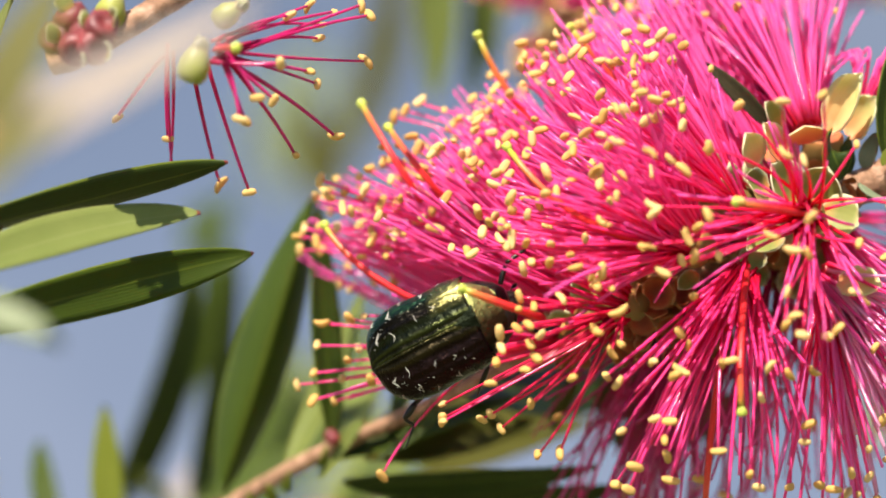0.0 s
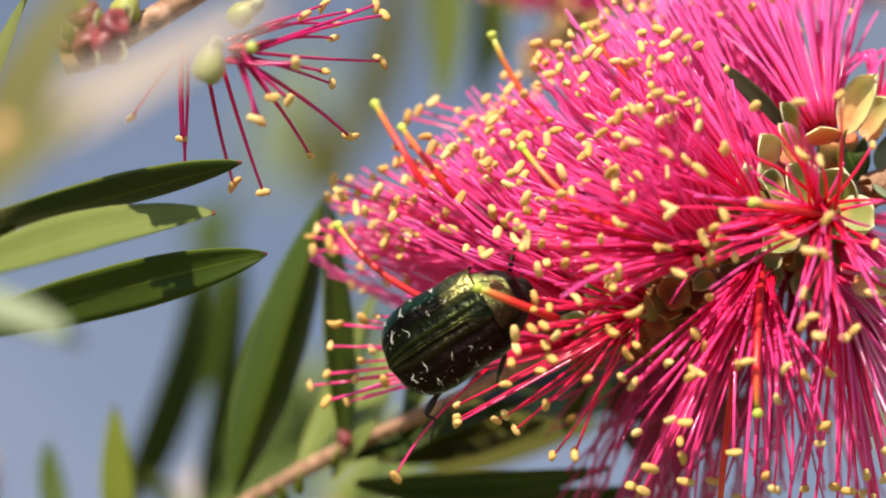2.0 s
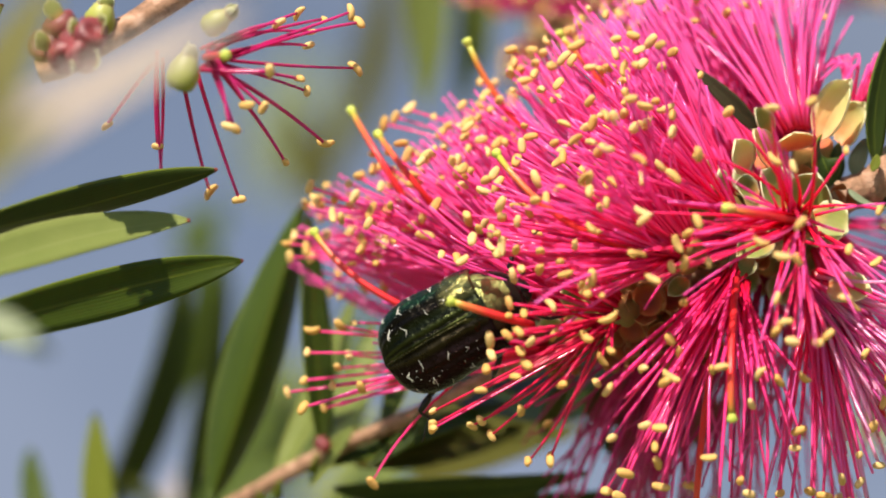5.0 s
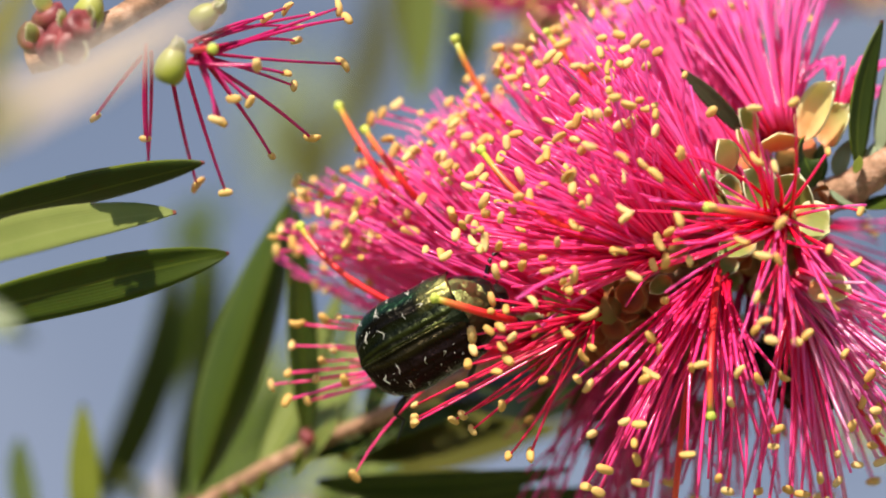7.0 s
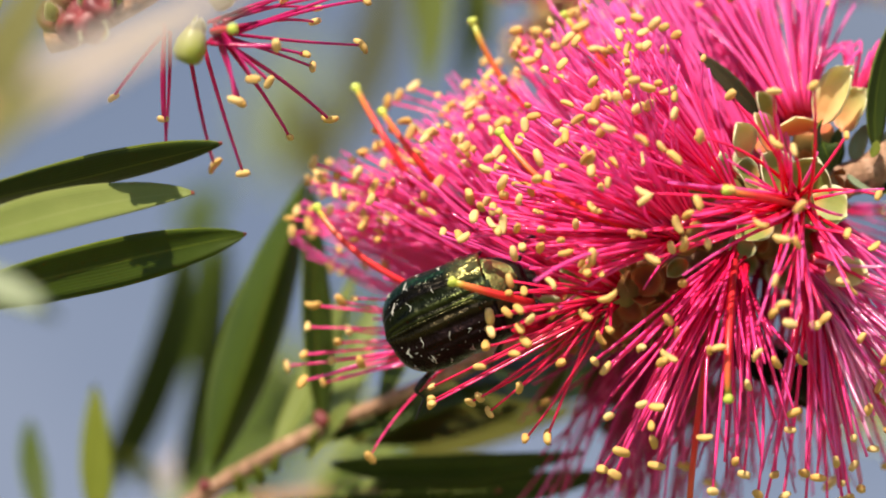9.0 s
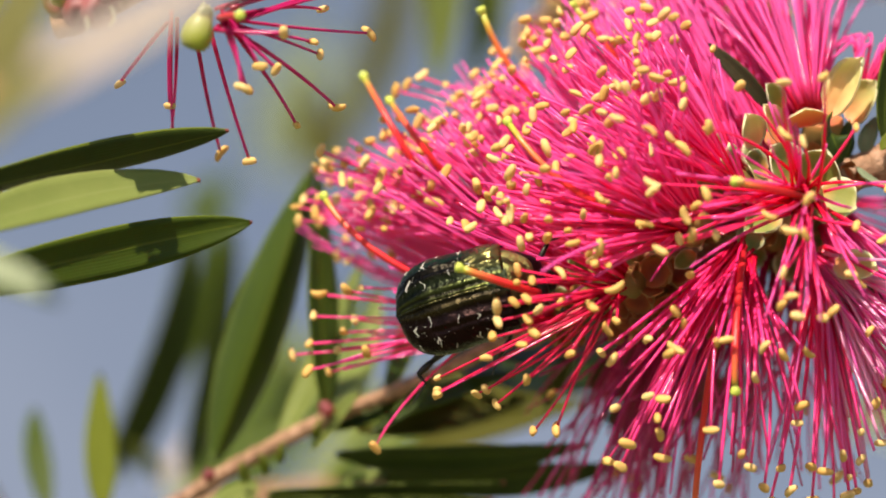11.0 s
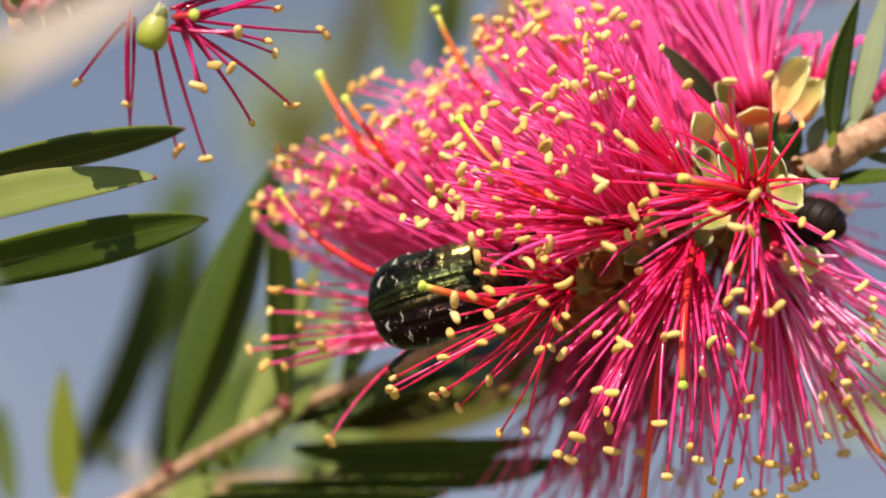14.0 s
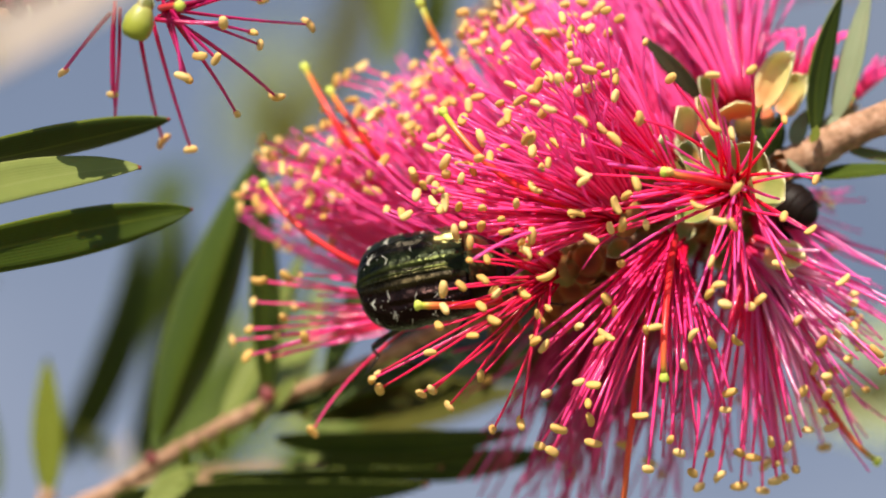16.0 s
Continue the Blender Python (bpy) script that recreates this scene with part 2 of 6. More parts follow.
def shell_material(name, ground, sheen_bands, rough=0.24, pits=0.4, shoulder=None):
    """Wing-case metal, dull streaks, fine pits; reflections painted as stripes, seam to rim."""
    k = Mat(name)
    tc = k.node("ShaderNodeTexCoord")
    stretch = k.node("ShaderNodeMapping")
    stretch.inputs["Scale"].default_value = (0.35, 1.6, 1.0)
    k.link(tc.outputs["Object"], stretch.inputs["Vector"])
    n = k.node("ShaderNodeTexNoise")
    n.inputs["Scale"].default_value, n.inputs["Detail"].default_value = 420, 5
    k.link(stretch.outputs["Vector"], n.inputs["Vector"])
    _, across = k.uv()
    wobble = k.math("ADD", across, k.math("MULTIPLY", k.math("SUBTRACT", n.outputs["Fac"], 0.5), 0.16))
    c = k.ramp(wobble, sheen_bands)
    along, _ = k.uv()
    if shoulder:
        # gold patch at the front paints in the sun's highlight
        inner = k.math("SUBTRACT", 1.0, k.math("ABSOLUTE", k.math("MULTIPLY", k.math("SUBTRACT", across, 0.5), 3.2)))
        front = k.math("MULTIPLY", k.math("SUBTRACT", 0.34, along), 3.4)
        sheen_spot = k.math("MINIMUM", k.math("MAXIMUM", k.math("MINIMUM", inner, front), 0.0), 1.0)
        c = k.mix(sheen_spot, c, shoulder)
    c = k.mix(k.math("MULTIPLY", k.noise(600, 3), 0.6), c, ground)
    k.color(c).put(Metallic=0.95)
    r = k.math("ADD", k.math("MULTIPLY", k.noise(700, 3), 0.4), rough - 0.20)
    k.link(r, k.b.inputs["Roughness"])
    v = k.node("ShaderNodeTexVoronoi")
    v.inputs["Scale"].default_value = 3000
    k.link(tc.outputs["Object"], v.inputs["Vector"])
    k.bump(k.math("ADD", k.math("MULTIPLY", k.math("MINIMUM", v.outputs["Distance"], 0.4), 0.35), k.math("ADD", k.math("MULTIPLY", k.noise(430, 2), 2.4), k.math("MULTIPLY", k.noise(2600, 4), 0.55))), pits, 0.0002)
    return k.m


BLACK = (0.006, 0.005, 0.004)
# one metal twice: gold sheen painted on the lit case, the other darkened
M_SHELL = shell_material("wing_case_green_bronze_sheen", BLACK, [(0.0, (0.07, 0.08, 0.02)), (0.03, BLACK), (0.09, (0.055, 0.065, 0.018)), (0.14, (0.008, 0.011, 0.006)), (0.24, (0.020, 0.026, 0.010)), (0.30, (0.011, 0.008, 0.006)), (0.45, (0.010, 0.009, 0.006)), (0.54, (0.015, 0.050, 0.028)), (0.67, (0.030, 0.085, 0.042)), (0.82, (0.006, 0.058, 0.042)), (1.0, (0.004, 0.018, 0.013))], 0.30, 0.85, (0.42, 0.38, 0.13))
M_SHELL_SHADE = shell_material("wing_case_bronze_shaded", (0.004, 0.003, 0.003), [(0.0, (0.10, 0.09, 0.03)), (0.04, BLACK), (0.10, (0.045, 0.034, 0.014)), (0.16, (0.016, 0.008, 0.008)), (0.30, (0.022, 0.010, 0.009)), (0.60, (0.014, 0.006, 0.008)), (0.80, (0.010, 0.008, 0.008)), (1.0, (0.006, 0.018, 0.012))], 0.28, 0.9)
# ramp paints a gold highlight above and shade on the lower side
M_SHIELD = shell_material("pronotum_gold_green_sheen", (0.008, 0.014, 0.004), [(0.0, (0.010, 0.012, 0.007)), (0.25, (0.022, 0.012, 0.007)), (0.42, (0.060, 0.036, 0.016)), (0.56, (0.26, 0.25, 0.09)), (0.75, (0.52, 0.60, 0.22)), (1.0, (0.14, 0.28, 0.10))], 0.48, 0.9)


def plain(name, color, rough, metal=0.0, grain=1500, amount=0.3, dark=0.5, gloss=0.5):
    k = Mat(name)
    c = k.mix(k.math("MULTIPLY", k.noise(grain, 3), amount), color, tuple(v * dark for v in color))
    k.color(c).put(Roughness=rough, Metallic=metal)
    k.b.inputs["Specular IOR Level"].default_value = gloss
    k.bump(k.noise(grain * 2, 2), 0.3, 0.0001)
    return k.m


M_LEG = plain("leg_black_bronze", (0.018, 0.014, 0.010), 0.32, 0.5)
M_MARK = plain("chalky_white_scales", (0.56, 0.53, 0.47), 0.8)
M_BEE = plain("bee_brown_plates", (0.0075, 0.003, 0.002), 0.55, gloss=0.15)
M_BEE_BAND = plain("bee_dark_hair", (0.008, 0.004, 0.003), 0.8, gloss=0.08)
M_WING = plain("bee_wing", (0.030, 0.017, 0.010), 0.7, gloss=0.1)


# ---- building helpers ----
def mesh_of(name, verts, faces, mats, uvs=None, slots=None, smooth=True):
    me = bpy.data.meshes.new(name)
    me.from_pydata([tuple(v) for v in verts], [], faces)
    for m in mats:
        me.materials.append(m)
    if slots is not None:
        me.polygons.foreach_set("material_index", slots)
    if smooth:
        me.polygons.foreach_set("use_smooth", [True] * len(me.polygons))
    if uvs is not None:
        layer = me.uv_layers.new(name="UVMap")
        flat = np.array([uvs[loop.vertex_index] for loop in me.loops], dtype=np.float32)
        layer.data.foreach_set("uv", flat.ravel())
    me.update()
    return me


def part(name, me, parent, label="", at=None):
    """One mesh object under a thing; at: its pose in its parent's space."""
    ob = new(name, me)
    ob.parent = parent
    if at is not None:
        ob.matrix_basis = at
    return tagged(ob, label)


def thing(name, place, label, category, group=""):
    ob = new(name)
    ob.location = place
    ob.empty_display_size = 0.002
    return tagged(ob, label, category, group)


def frame_of(way, hint=(0, 0, 1)):
    """Axes with z along way and y near hint."""
    z = Vector(way).normalized()
    h = Vector(hint)
    x = h.cross(z)
    if x.length < 1e-4:
        x = Vector((1, 0, 0)).cross(z)
    x.normalize()
    return x, z.cross(x), z


def turn_to(way, place=(0, 0, 0), hint=(0, 0, 1), spin=0.0, size=1.0):
    x, y, z = frame_of(way, hint)
    m = Matrix((x, y, z)).transposed().to_4x4()
    return Matrix.Translation(place) @ m @ Matrix.Rotation(spin, 4, "Z") @ Matrix.Scale(size, 4)


def bezier(a, b, c, s):
    return a * (1 - s) ** 2 + b * 2 * s * (1 - s) + c * s * s


def spline(points, steps):
    """A smooth line through all the points."""
    p = [Vector(q) for q in points]
    p = [p[0] * 2 - p[1]] + p + [p[-1] * 2 - p[-2]]
    line = []
    for i in range(1, len(p) - 2):
        a, b, c, d = p[i - 1], p[i], p[i + 1], p[i + 2]
        for k in range(steps):
            t = k / steps
            line.append(0.5 * (2 * b + (c - a) * t + (2 * a - 5 * b + 4 * c - d) * t * t + (3 * b - a - 3 * c + d) * t ** 3))
    return line + [p[-2]]


def tube(line, radius, sides=6, verts=None, faces=None, uvs=None):
    """A closed tube along a line; radius(s) for s from 0 to 1. Adds to the given lists."""
    verts, faces, uvs = ([], [], []) if verts is None else (verts, faces, uvs)
    first, n = len(verts), len(line)
    x = None
    for i, p in enumerate(line):
        way = (line[min(i + 1, n - 1)] - line[max(i - 1, 0)]).normalized()
        if x is None:
            x = frame_of(way, (0.3, 0.5, 0.8))[0]
        x = (x - way * x.dot(way)).normalized()
        y, r = way.cross(x), radius(i / (n - 1))
        for k in range(sides):
            a = 2 * math.pi * k / sides
            verts.append(p + (x * math.cos(a) + y * math.sin(a)) * r)
            uvs.append((i / (n - 1), k / sides))
    for i in range(n - 1):
        for k in range(sides):
            a, b = first + i * sides + k, first + i * sides + (k + 1) % sides
            faces.append((a, b, b + sides, a + sides))
    faces.append(tuple(first + k for k in reversed(range(sides))))
    faces.append(tuple(first + (n - 1) * sides + k for k in range(sides)))
    return verts, faces, uvs


def twig_mesh(name, points, radius, mats, sides=12, steps=8, rough=0.12):
    line = spline(points, steps)
    me = mesh_of(name, *tube(line, lambda s: radius(s), sides)[:2], mats)
    for v in me.vertices:
        k = noise.noise(v.co * 420) * rough + noise.noise(v.co * 1500) * rough * 0.5
        v.co += v.normal * (k * radius(0.5))
    return me


def leaf_mesh(name, base, mid, tip, width, face, mat, fold=0.16, thick=0.00022, waist=0.85, curl=0.0):
    """A lance-shaped leaf blade with a folded midrib; points relative to the parent."""
    base, mid, tip, face = Vector(base), Vector(mid), Vector(tip), Vector(face)
    ctrl = mid * 2 - (base + tip) * 0.5
    rows, cols = 18, 6
    top, low, uvs = [], [], []
    for i in range(rows + 1):
        s = i / rows
        p = bezier(base, ctrl, tip, s)
        way = (bezier(base, ctrl, tip, min(1, s + 0.02)) - bezier(base, ctrl, tip, max(0, s - 0.02))).normalized()
        up = (face - way * face.dot(way)).normalized()
        up = (Matrix.Rotation(curl * (s - 0.5), 3, way) @ up).normalized()
        side = way.cross(up)
        w = width * 0.5 * (max(0.0, math.sin(math.pi * min(1, s * 0.985 + 0.012) ** waist)) ** 0.75 + 0.02)
        w *= 1 + 0.05 * noise.noise(p * 160)
        for j in range(cols + 1):
            v = j / cols * 2 - 1
            q = p + side * (v * w) + up * (abs(v) ** 1.4 * w * fold * 2 + noise.noise(p * 120 + side * v) * width * 0.03)
            t = thick * (1.7 - abs(v)) * 0.5
            top.append(q + up * t)
            low.append(q - up * t * (1.9 if j == cols // 2 else 1.0))
            uvs.append((s, j / cols))
    n = len(top)
    faces = []
    c = cols + 1
    for i in range(rows):
        for j in range(cols):
            a = i * c + j
            faces.append((a, a + 1, a + c + 1, a + c))
            faces.append((n + a, n + a + c, n + a + c + 1, n + a + 1))
        for j in (0, cols):
            a = i * c + j
            q = (a, a + c, n + a + c, n + a)
            faces.append(q if j == 0 else tuple(reversed(q)))
    faces.append(tuple(range(0, c)) + tuple(n + j for j in reversed(range(c))))
    faces.append(tuple(rows * c + j for j in reversed(range(c))) + tuple(n + rows * c + j for j in range(c)))
    return mesh_of(name, top + low, faces, [mat], uvs + uvs)


def leaf(parent, base, mid, tip, width, face, mat, label="", name="leaf", **kw):
    """A leaf under a branch; world places."""
    o = Vector(parent.location)
    b = Vector(base)
    me = leaf_mesh(name, (0, 0, 0), Vector(mid) - b, Vector(tip) - b, width, face, mat, **kw)
    return part(name, me, parent, label, Matrix.Translation(b - o))


def lathe(profile, sides, wobble=0.0, seed=0):
    """Verts, faces and uvs of a turned form from (radius, height) pairs."""
    verts, faces, uvs = [], [], []
    n = len(profile)
    for i, (r, h) in enumerate(profile):
        for k in range(sides):
            a = 2 * math.pi * k / sides
            q = r * (1 + wobble * noise.noise((math.cos(a) * 1.7 + seed, math.sin(a) * 1.7, i * 0.35)))
            verts.append(Vector((q * math.cos(a), q * math.sin(a), h)))
            uvs.append((i / (n - 1), k / sides))
    for i in range(n - 1):
        for k in range(sides):
            a, b = i * sides + k, i * sides + (k + 1) % sides
            faces.append((a, b, b + sides, a + sides))
    faces.append(tuple(reversed(range(sides))))
    faces.append(tuple((n - 1) * sides + k for k in range(sides)))
    return verts, faces, uvs


def blob(size, rings=7, sides=10, bend=0.0, groove=0.0):
    """A rounded bean along x of the given full sizes."""
    verts, faces, uvs = [], [], []
    for i in range(1, rings):
        a = math.pi * i / rings
        for k in range(sides):
            b = 2 * math.pi * k / sides
            r = math.sin(a) ** 0.75 * (1 - groove * max(0, math.cos(b)) ** 6)
            x = -math.cos(a)
            verts.append(Vector((x * size[0] / 2, r * math.sin(b) * size[1] / 2, r * math.cos(b) * size[2] / 2 + bend * x * x * size[0])))
            uvs.append((i / rings, k / sides))
    for i in range(rings - 2):
        for k in range(sides):
            a, b = i * sides + k, i * sides + (k + 1) % sides
            faces.append((a, a + sides, b + sides, b))
    faces.append(tuple(range(sides)))
    faces.append(tuple((rings - 2) * sides + k for k in reversed(range(sides))))
    return verts, faces, uvs


# ---- setting ----
def ground_sheet():
    # out of view; added to close the place and bounce light up
    k = Mat("dry_grass_ground")
    c = k.ramp(k.noise(1.5, 6), [(0.35, (0.07, 0.09, 0.03)), (0.65, (0.16, 0.15, 0.07))])
    k.color(c).put(Roughness=0.9)
    k.bump(k.noise(30, 5), 0.6, 0.03)
    n, size = 24, 600.0
    verts, faces = [], []
    for i in range(n + 1):
        for j in range(n + 1):
            x, y = (i / n - 0.5) * size, (j / n - 0.5) * size
            verts.append((x, y, 0.4 * noise.noise((x * 0.02, y * 0.02, 0)) if abs(x) + abs(y) > 40 else 0.0))
    for i in range(n):
        for j in range(n):
            a = i * (n + 1) + j
            faces.append((a, a + n + 1, a + n + 2, a + 1))
    ob = new("ground", mesh_of("ground", verts, faces, [k.m]))
    return tagged(ob, "unseen dry grassy ground added far below for bounced light", "ground", kind="structure")


def backdrop():
    """Self-lit backdrop for the hazy blue-grey distance far behind the bush."""
    k = Mat("hazy_blue_glow")
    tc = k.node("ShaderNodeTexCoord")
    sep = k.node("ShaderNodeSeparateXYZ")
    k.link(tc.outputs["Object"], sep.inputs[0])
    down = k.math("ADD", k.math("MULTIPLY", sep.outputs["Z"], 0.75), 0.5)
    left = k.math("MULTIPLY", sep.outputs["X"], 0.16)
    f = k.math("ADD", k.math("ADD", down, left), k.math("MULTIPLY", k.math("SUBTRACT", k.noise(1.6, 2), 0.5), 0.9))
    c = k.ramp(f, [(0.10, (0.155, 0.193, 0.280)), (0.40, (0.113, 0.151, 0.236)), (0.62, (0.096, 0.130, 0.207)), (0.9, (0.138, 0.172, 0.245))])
    # emission stands in for sky brightness; the gradient is painted
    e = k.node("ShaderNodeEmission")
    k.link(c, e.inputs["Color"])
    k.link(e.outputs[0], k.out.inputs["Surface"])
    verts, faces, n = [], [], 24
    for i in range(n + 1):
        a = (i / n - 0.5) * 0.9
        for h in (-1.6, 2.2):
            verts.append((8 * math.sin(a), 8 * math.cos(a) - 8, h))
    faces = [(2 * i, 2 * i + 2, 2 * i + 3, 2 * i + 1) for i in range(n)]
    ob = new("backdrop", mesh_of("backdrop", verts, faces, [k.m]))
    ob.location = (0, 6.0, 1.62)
    return tagged(ob, "self-lit hazy blue-grey distance far behind the bush", "backdrop", kind="structure")


ground_sheet()
backdrop()

# ---- flowers ----
FILAMENT_SIDES = 5


def anther_meshes():
    shapes = []
    for size, bend in (((0.00172, 0.00083, 0.00076), 0.05), ((0.00150, 0.00080, 0.00074), -0.08), ((0.00190, 0.00080, 0.00072), 0.14), ((0.00140, 0.00086, 0.00078), 0.0)):
        shapes.append(blob(size, 8, 10, bend, 0.45))
    return shapes


ANTHERS = anther_meshes()
ANTHER_MESH = [mesh_of("anther", v, f, [M_ANTHER], u) for v, f, u in ANTHERS]


def stamen_line(base, mean_way, tip, rng, steps=8, sway=1.0):
    """A filament from base to tip that leaves its cup along mean_way."""
    length = (tip - base).length
    ctrl = base + mean_way * (length * rng.uniform(0.42, 0.60)) + Vector((rng.gauss(0, 1), rng.gauss(0, 1), rng.gauss(0, 1))) * (length * 0.035 * sway)
    end = tip
    return [bezier(base, ctrl, end, i / steps) for i in range(steps + 1)]


def filament_radius(r):
    return lambda s: r * (1.2 - 0.45 * s)


class Spike:
    """A bottlebrush: stamens near the eye side become parts, the rest one massed part."""

    def __init__(self, name, place, label, seed, group="", limit=290, tint=None, clear=None, massed=None):
        self.ob = thing(name, place, label, "flower", group)
        self.o = Vector(place)
        self.rng = random.Random(seed)
        self.single, self.limit, self.tint, self.clear = 0, limit, tint or M_FILAMENT, clear
        self.massed = massed or M_FILAMENT_BACK
        self.v, self.f, self.u, self.slot = [], [], [], []

    def stamen(self, base, way, tip, single, r=0.00020, sway=1.0, size=1.0, anther=True, over=False, tone=0, tint=None):
        rng = self.rng
        line = [p - self.o for p in stamen_line(Vector(base), Vector(way).normalized(), Vector(tip), rng, sway=sway)]
        if self.clear and not over and any(self.pushed(p + self.o) for p in line[3:]):
            return None
        end = (line[-1] - line[-2]).normalized()
        spin = Vector((rng.gauss(0, 1), rng.gauss(0, 1), rng.gauss(0, 1))).normalized()
        across = (spin - end * spin.dot(end) * rng.uniform(0.2, 1.0)).normalized()
        x, y, z = frame_of(across, end)
        kind = rng.randrange(len(ANTHERS))
        grow = size * rng.uniform(0.88, 1.22)
        m = Matrix((across, y, x)).transposed().to_4x4()
        if m.determinant() < 0:
            m = Matrix((across, y, -x)).transposed().to_4x4()
        m = m @ Matrix.Scale(grow, 4)
        if single and self.single < self.limit:
            self.single += 1
            b = line[0]
            me = mesh_of("stamen", *self.pipe([p - b for p in line], r, tint))
            ob = part("stamen", me, self.ob, "", Matrix.Translation(b))
            if anther:
                part("anther", ANTHER_MESH[kind], ob, "", Matrix.Translation(line[-1] - b) @ m)
            return ob
        n = len(self.f)
        tube(line, filament_radius(r), 4, self.v, self.f, self.u)
        self.slot += [tone] * (len(self.f) - n)
        if anther:
            av, af, au = ANTHERS[kind]
            k = len(self.v)
            m = Matrix.Translation(line[-1]) @ m
            self.v += [m @ v for v in av]
            self.u += au
            self.f += [tuple(k + i for i in q) for q in af]
            self.slot += [1] * len(af)

    def pushed(self, p):
        """Whether the feeding beetle has pushed a filament at p aside."""
        a, b, reach, depth = self.clear
        d = b - a
        k = min(1.0, max(0.0, (p - a).dot(d) / d.length_squared))
        q = p - (a + d * k)
        return p.y < depth and math.hypot(q.x, q.z) < reach

    def pipe(self, line, r, tint=None):
        v, f, u = tube(line, filament_radius(r), FILAMENT_SIDES)
        return v, f, [tint or self.tint], u

    def crown(self, hub, tips, way=(0, -1, 0), bow=0.3, r=0.00019, tint=None, wide=0.0011, tone=0, single=True, bare=1):
        """Stamens from one cup to anthers at tips, in millimetres from the hub; each leaves the cup leaning towards way.
        bare: how many further filaments run beside each with no anther in view."""
        hub, rng, pushed_aside = Vector(hub), self.rng, []
        for tip in tips:
            d = Vector(tip) * 0.001
            out = d.normalized()
            for k in range(1 + bare):
                jog = Vector((rng.gauss(0, 1), rng.gauss(0, 1), rng.gauss(0, 1)))
                b = hub + out * wide * 0.6 + jog * wide * 0.45
                e = hub + d * (1.0 if k == 0 else rng.uniform(0.70, 0.96)) + (jog * 0.0014 if k else Vector((0, 0, 0)))
                lean = (out * (1 - bow) + Vector(way).normalized() * bow * rng.uniform(0.5, 1.5)).normalized()
                made = self.stamen(b, lean, e, single and k == 0, r * rng.uniform(0.85, 1.15), 0.9, 1.0, k == 0, k == 0, tone, tint)
                if made and d.x < -0.004:
                    pushed_aside.append((made, e - b))
        return pushed_aside

    def close(self, label="massed deep pink stamens with yellow anthers"):
        if self.v:
            me = mesh_of("stamens_behind", self.v, self.f, [self.massed, M_ANTHER_BACK, M_FILAMENT_PALE, M_FILAMENT_DEEP, M_FILAMENT_RED, M_FILAMENT_SHADED, M_FILAMENT_SUNLIT], self.u, self.slot)
            tagged(part("stamens_behind", me, self.ob, label), kind="stuff")

    def cup(self, base, way, size=1.0, petals=5, seed=0, open_petals=0.9, old=False):
        """A floret's green cup with its ring of scale-like petals."""
        way = Vector(way).normalized()
        profile = [(0.0008, -0.0034), (0.0017, -0.0030), (0.0022, -0.0018), (0.0021, -0.0006), (0.0022, 0.0002), (0.0020, 0.0004), (0.0016, -0.0004), (0.0006, -0.0008)]
        v, f, u = lathe([(r * size, h * size) for r, h in profile], 14, 0.05, seed)
        cup = part("floret_cup", mesh_of("floret_cup", v, f, [M_CUP], u), self.ob, "", turn_to(way, Vector(base) - self.o))
        for k in range(petals):
            a = 2 * math.pi * (k + 0.13 * seed) / petals + self.rng.uniform(-0.2, 0.2)
            lean = open_petals * self.rng.uniform(0.75, 1.2)
            m = Matrix.Rotation(a, 4, "Z") @ Matrix.Translation((0.0021 * size, 0, 0)) @ Matrix.Rotation(lean, 4, "Y")
            part("petal", (PETAL_OLD_MESH if old else PETAL_MESH)[(k + seed) % 3], cup, "", m @ Matrix.Scale(size * self.rng.uniform(0.85, 1.15), 4))
        return cup

    def petal(self, base, tip, wide, lean, me):
        """One larger loose petal from base to tip, its hollow to the eye."""
        d = Vector(tip) - Vector(base)
        z = d.normalized()
        x = Vector((lean, 1.0, -0.45))
        x = (x - z * x.dot(z)).normalized()
        size = d.length / 0.003
        m = Matrix((x * size, z.cross(x) * size * wide, z * size)).transposed().to_4x4()
        return part("petal", me, self.ob, "pale yellow-green petal", Matrix.Translation(Vector(base) - self.o) @ m)

    def floret(self, base, tip, n, scatter, single=True, cup=True, shape=(1, 1, 1), pollen=1.0, r=0.00020, seed=0, reach=(0.72, 1.08), size=1.0, sway=1.0, petals=5, open_petals=0.9, pale=0.0, deep=0.0, shaded=0.0, tint=None):
        """A cup with n stamens whose ends scatter round tip."""
        base, tip = Vector(base), Vector(tip)
        way = (tip - base).normalized()
        if cup:
            self.cup(base, way, size, petals, seed, open_petals)
        x, y, z = frame_of(way, (0, 0, 1))
        rng = self.rng
        for k in range(n):
            a, q = 2 * math.pi * (k + rng.uniform(-0.4, 0.4)) * 0.618, math.sqrt((k + 0.5) / n)
            ring = (x * math.cos(a) + y * math.sin(a))
            b = base + ring * (0.0017 * size * (0.5 + 0.5 * q)) - way * 0.0003
            off = Vector((ring.x * shape[0], ring.y * shape[1], ring.z * shape[2])) * (scatter * q * rng.uniform(0.75, 1.15))
            long = rng.uniform(*reach)
            e = base + (tip - base) * long + off
            w = (way + (off / max(scatter, 1e-6)) * 0.35).normalized()
            # pale share brightens sunlit stamens; the dark share puts shade into colour
            self.stamen(b, w, e, single, r, sway, tint=tint, anther=rng.random() < pollen, tone=2 if k % 10 < pale * 10 else 5 if k % 10 < shaded * 10 else 3 if k % 10 < deep * 10 else 0)

    def style(self, base, mid, tip, r=0.00034, label="", name="style"):
        """A thick red style with its lime stigma; it turns about its base."""
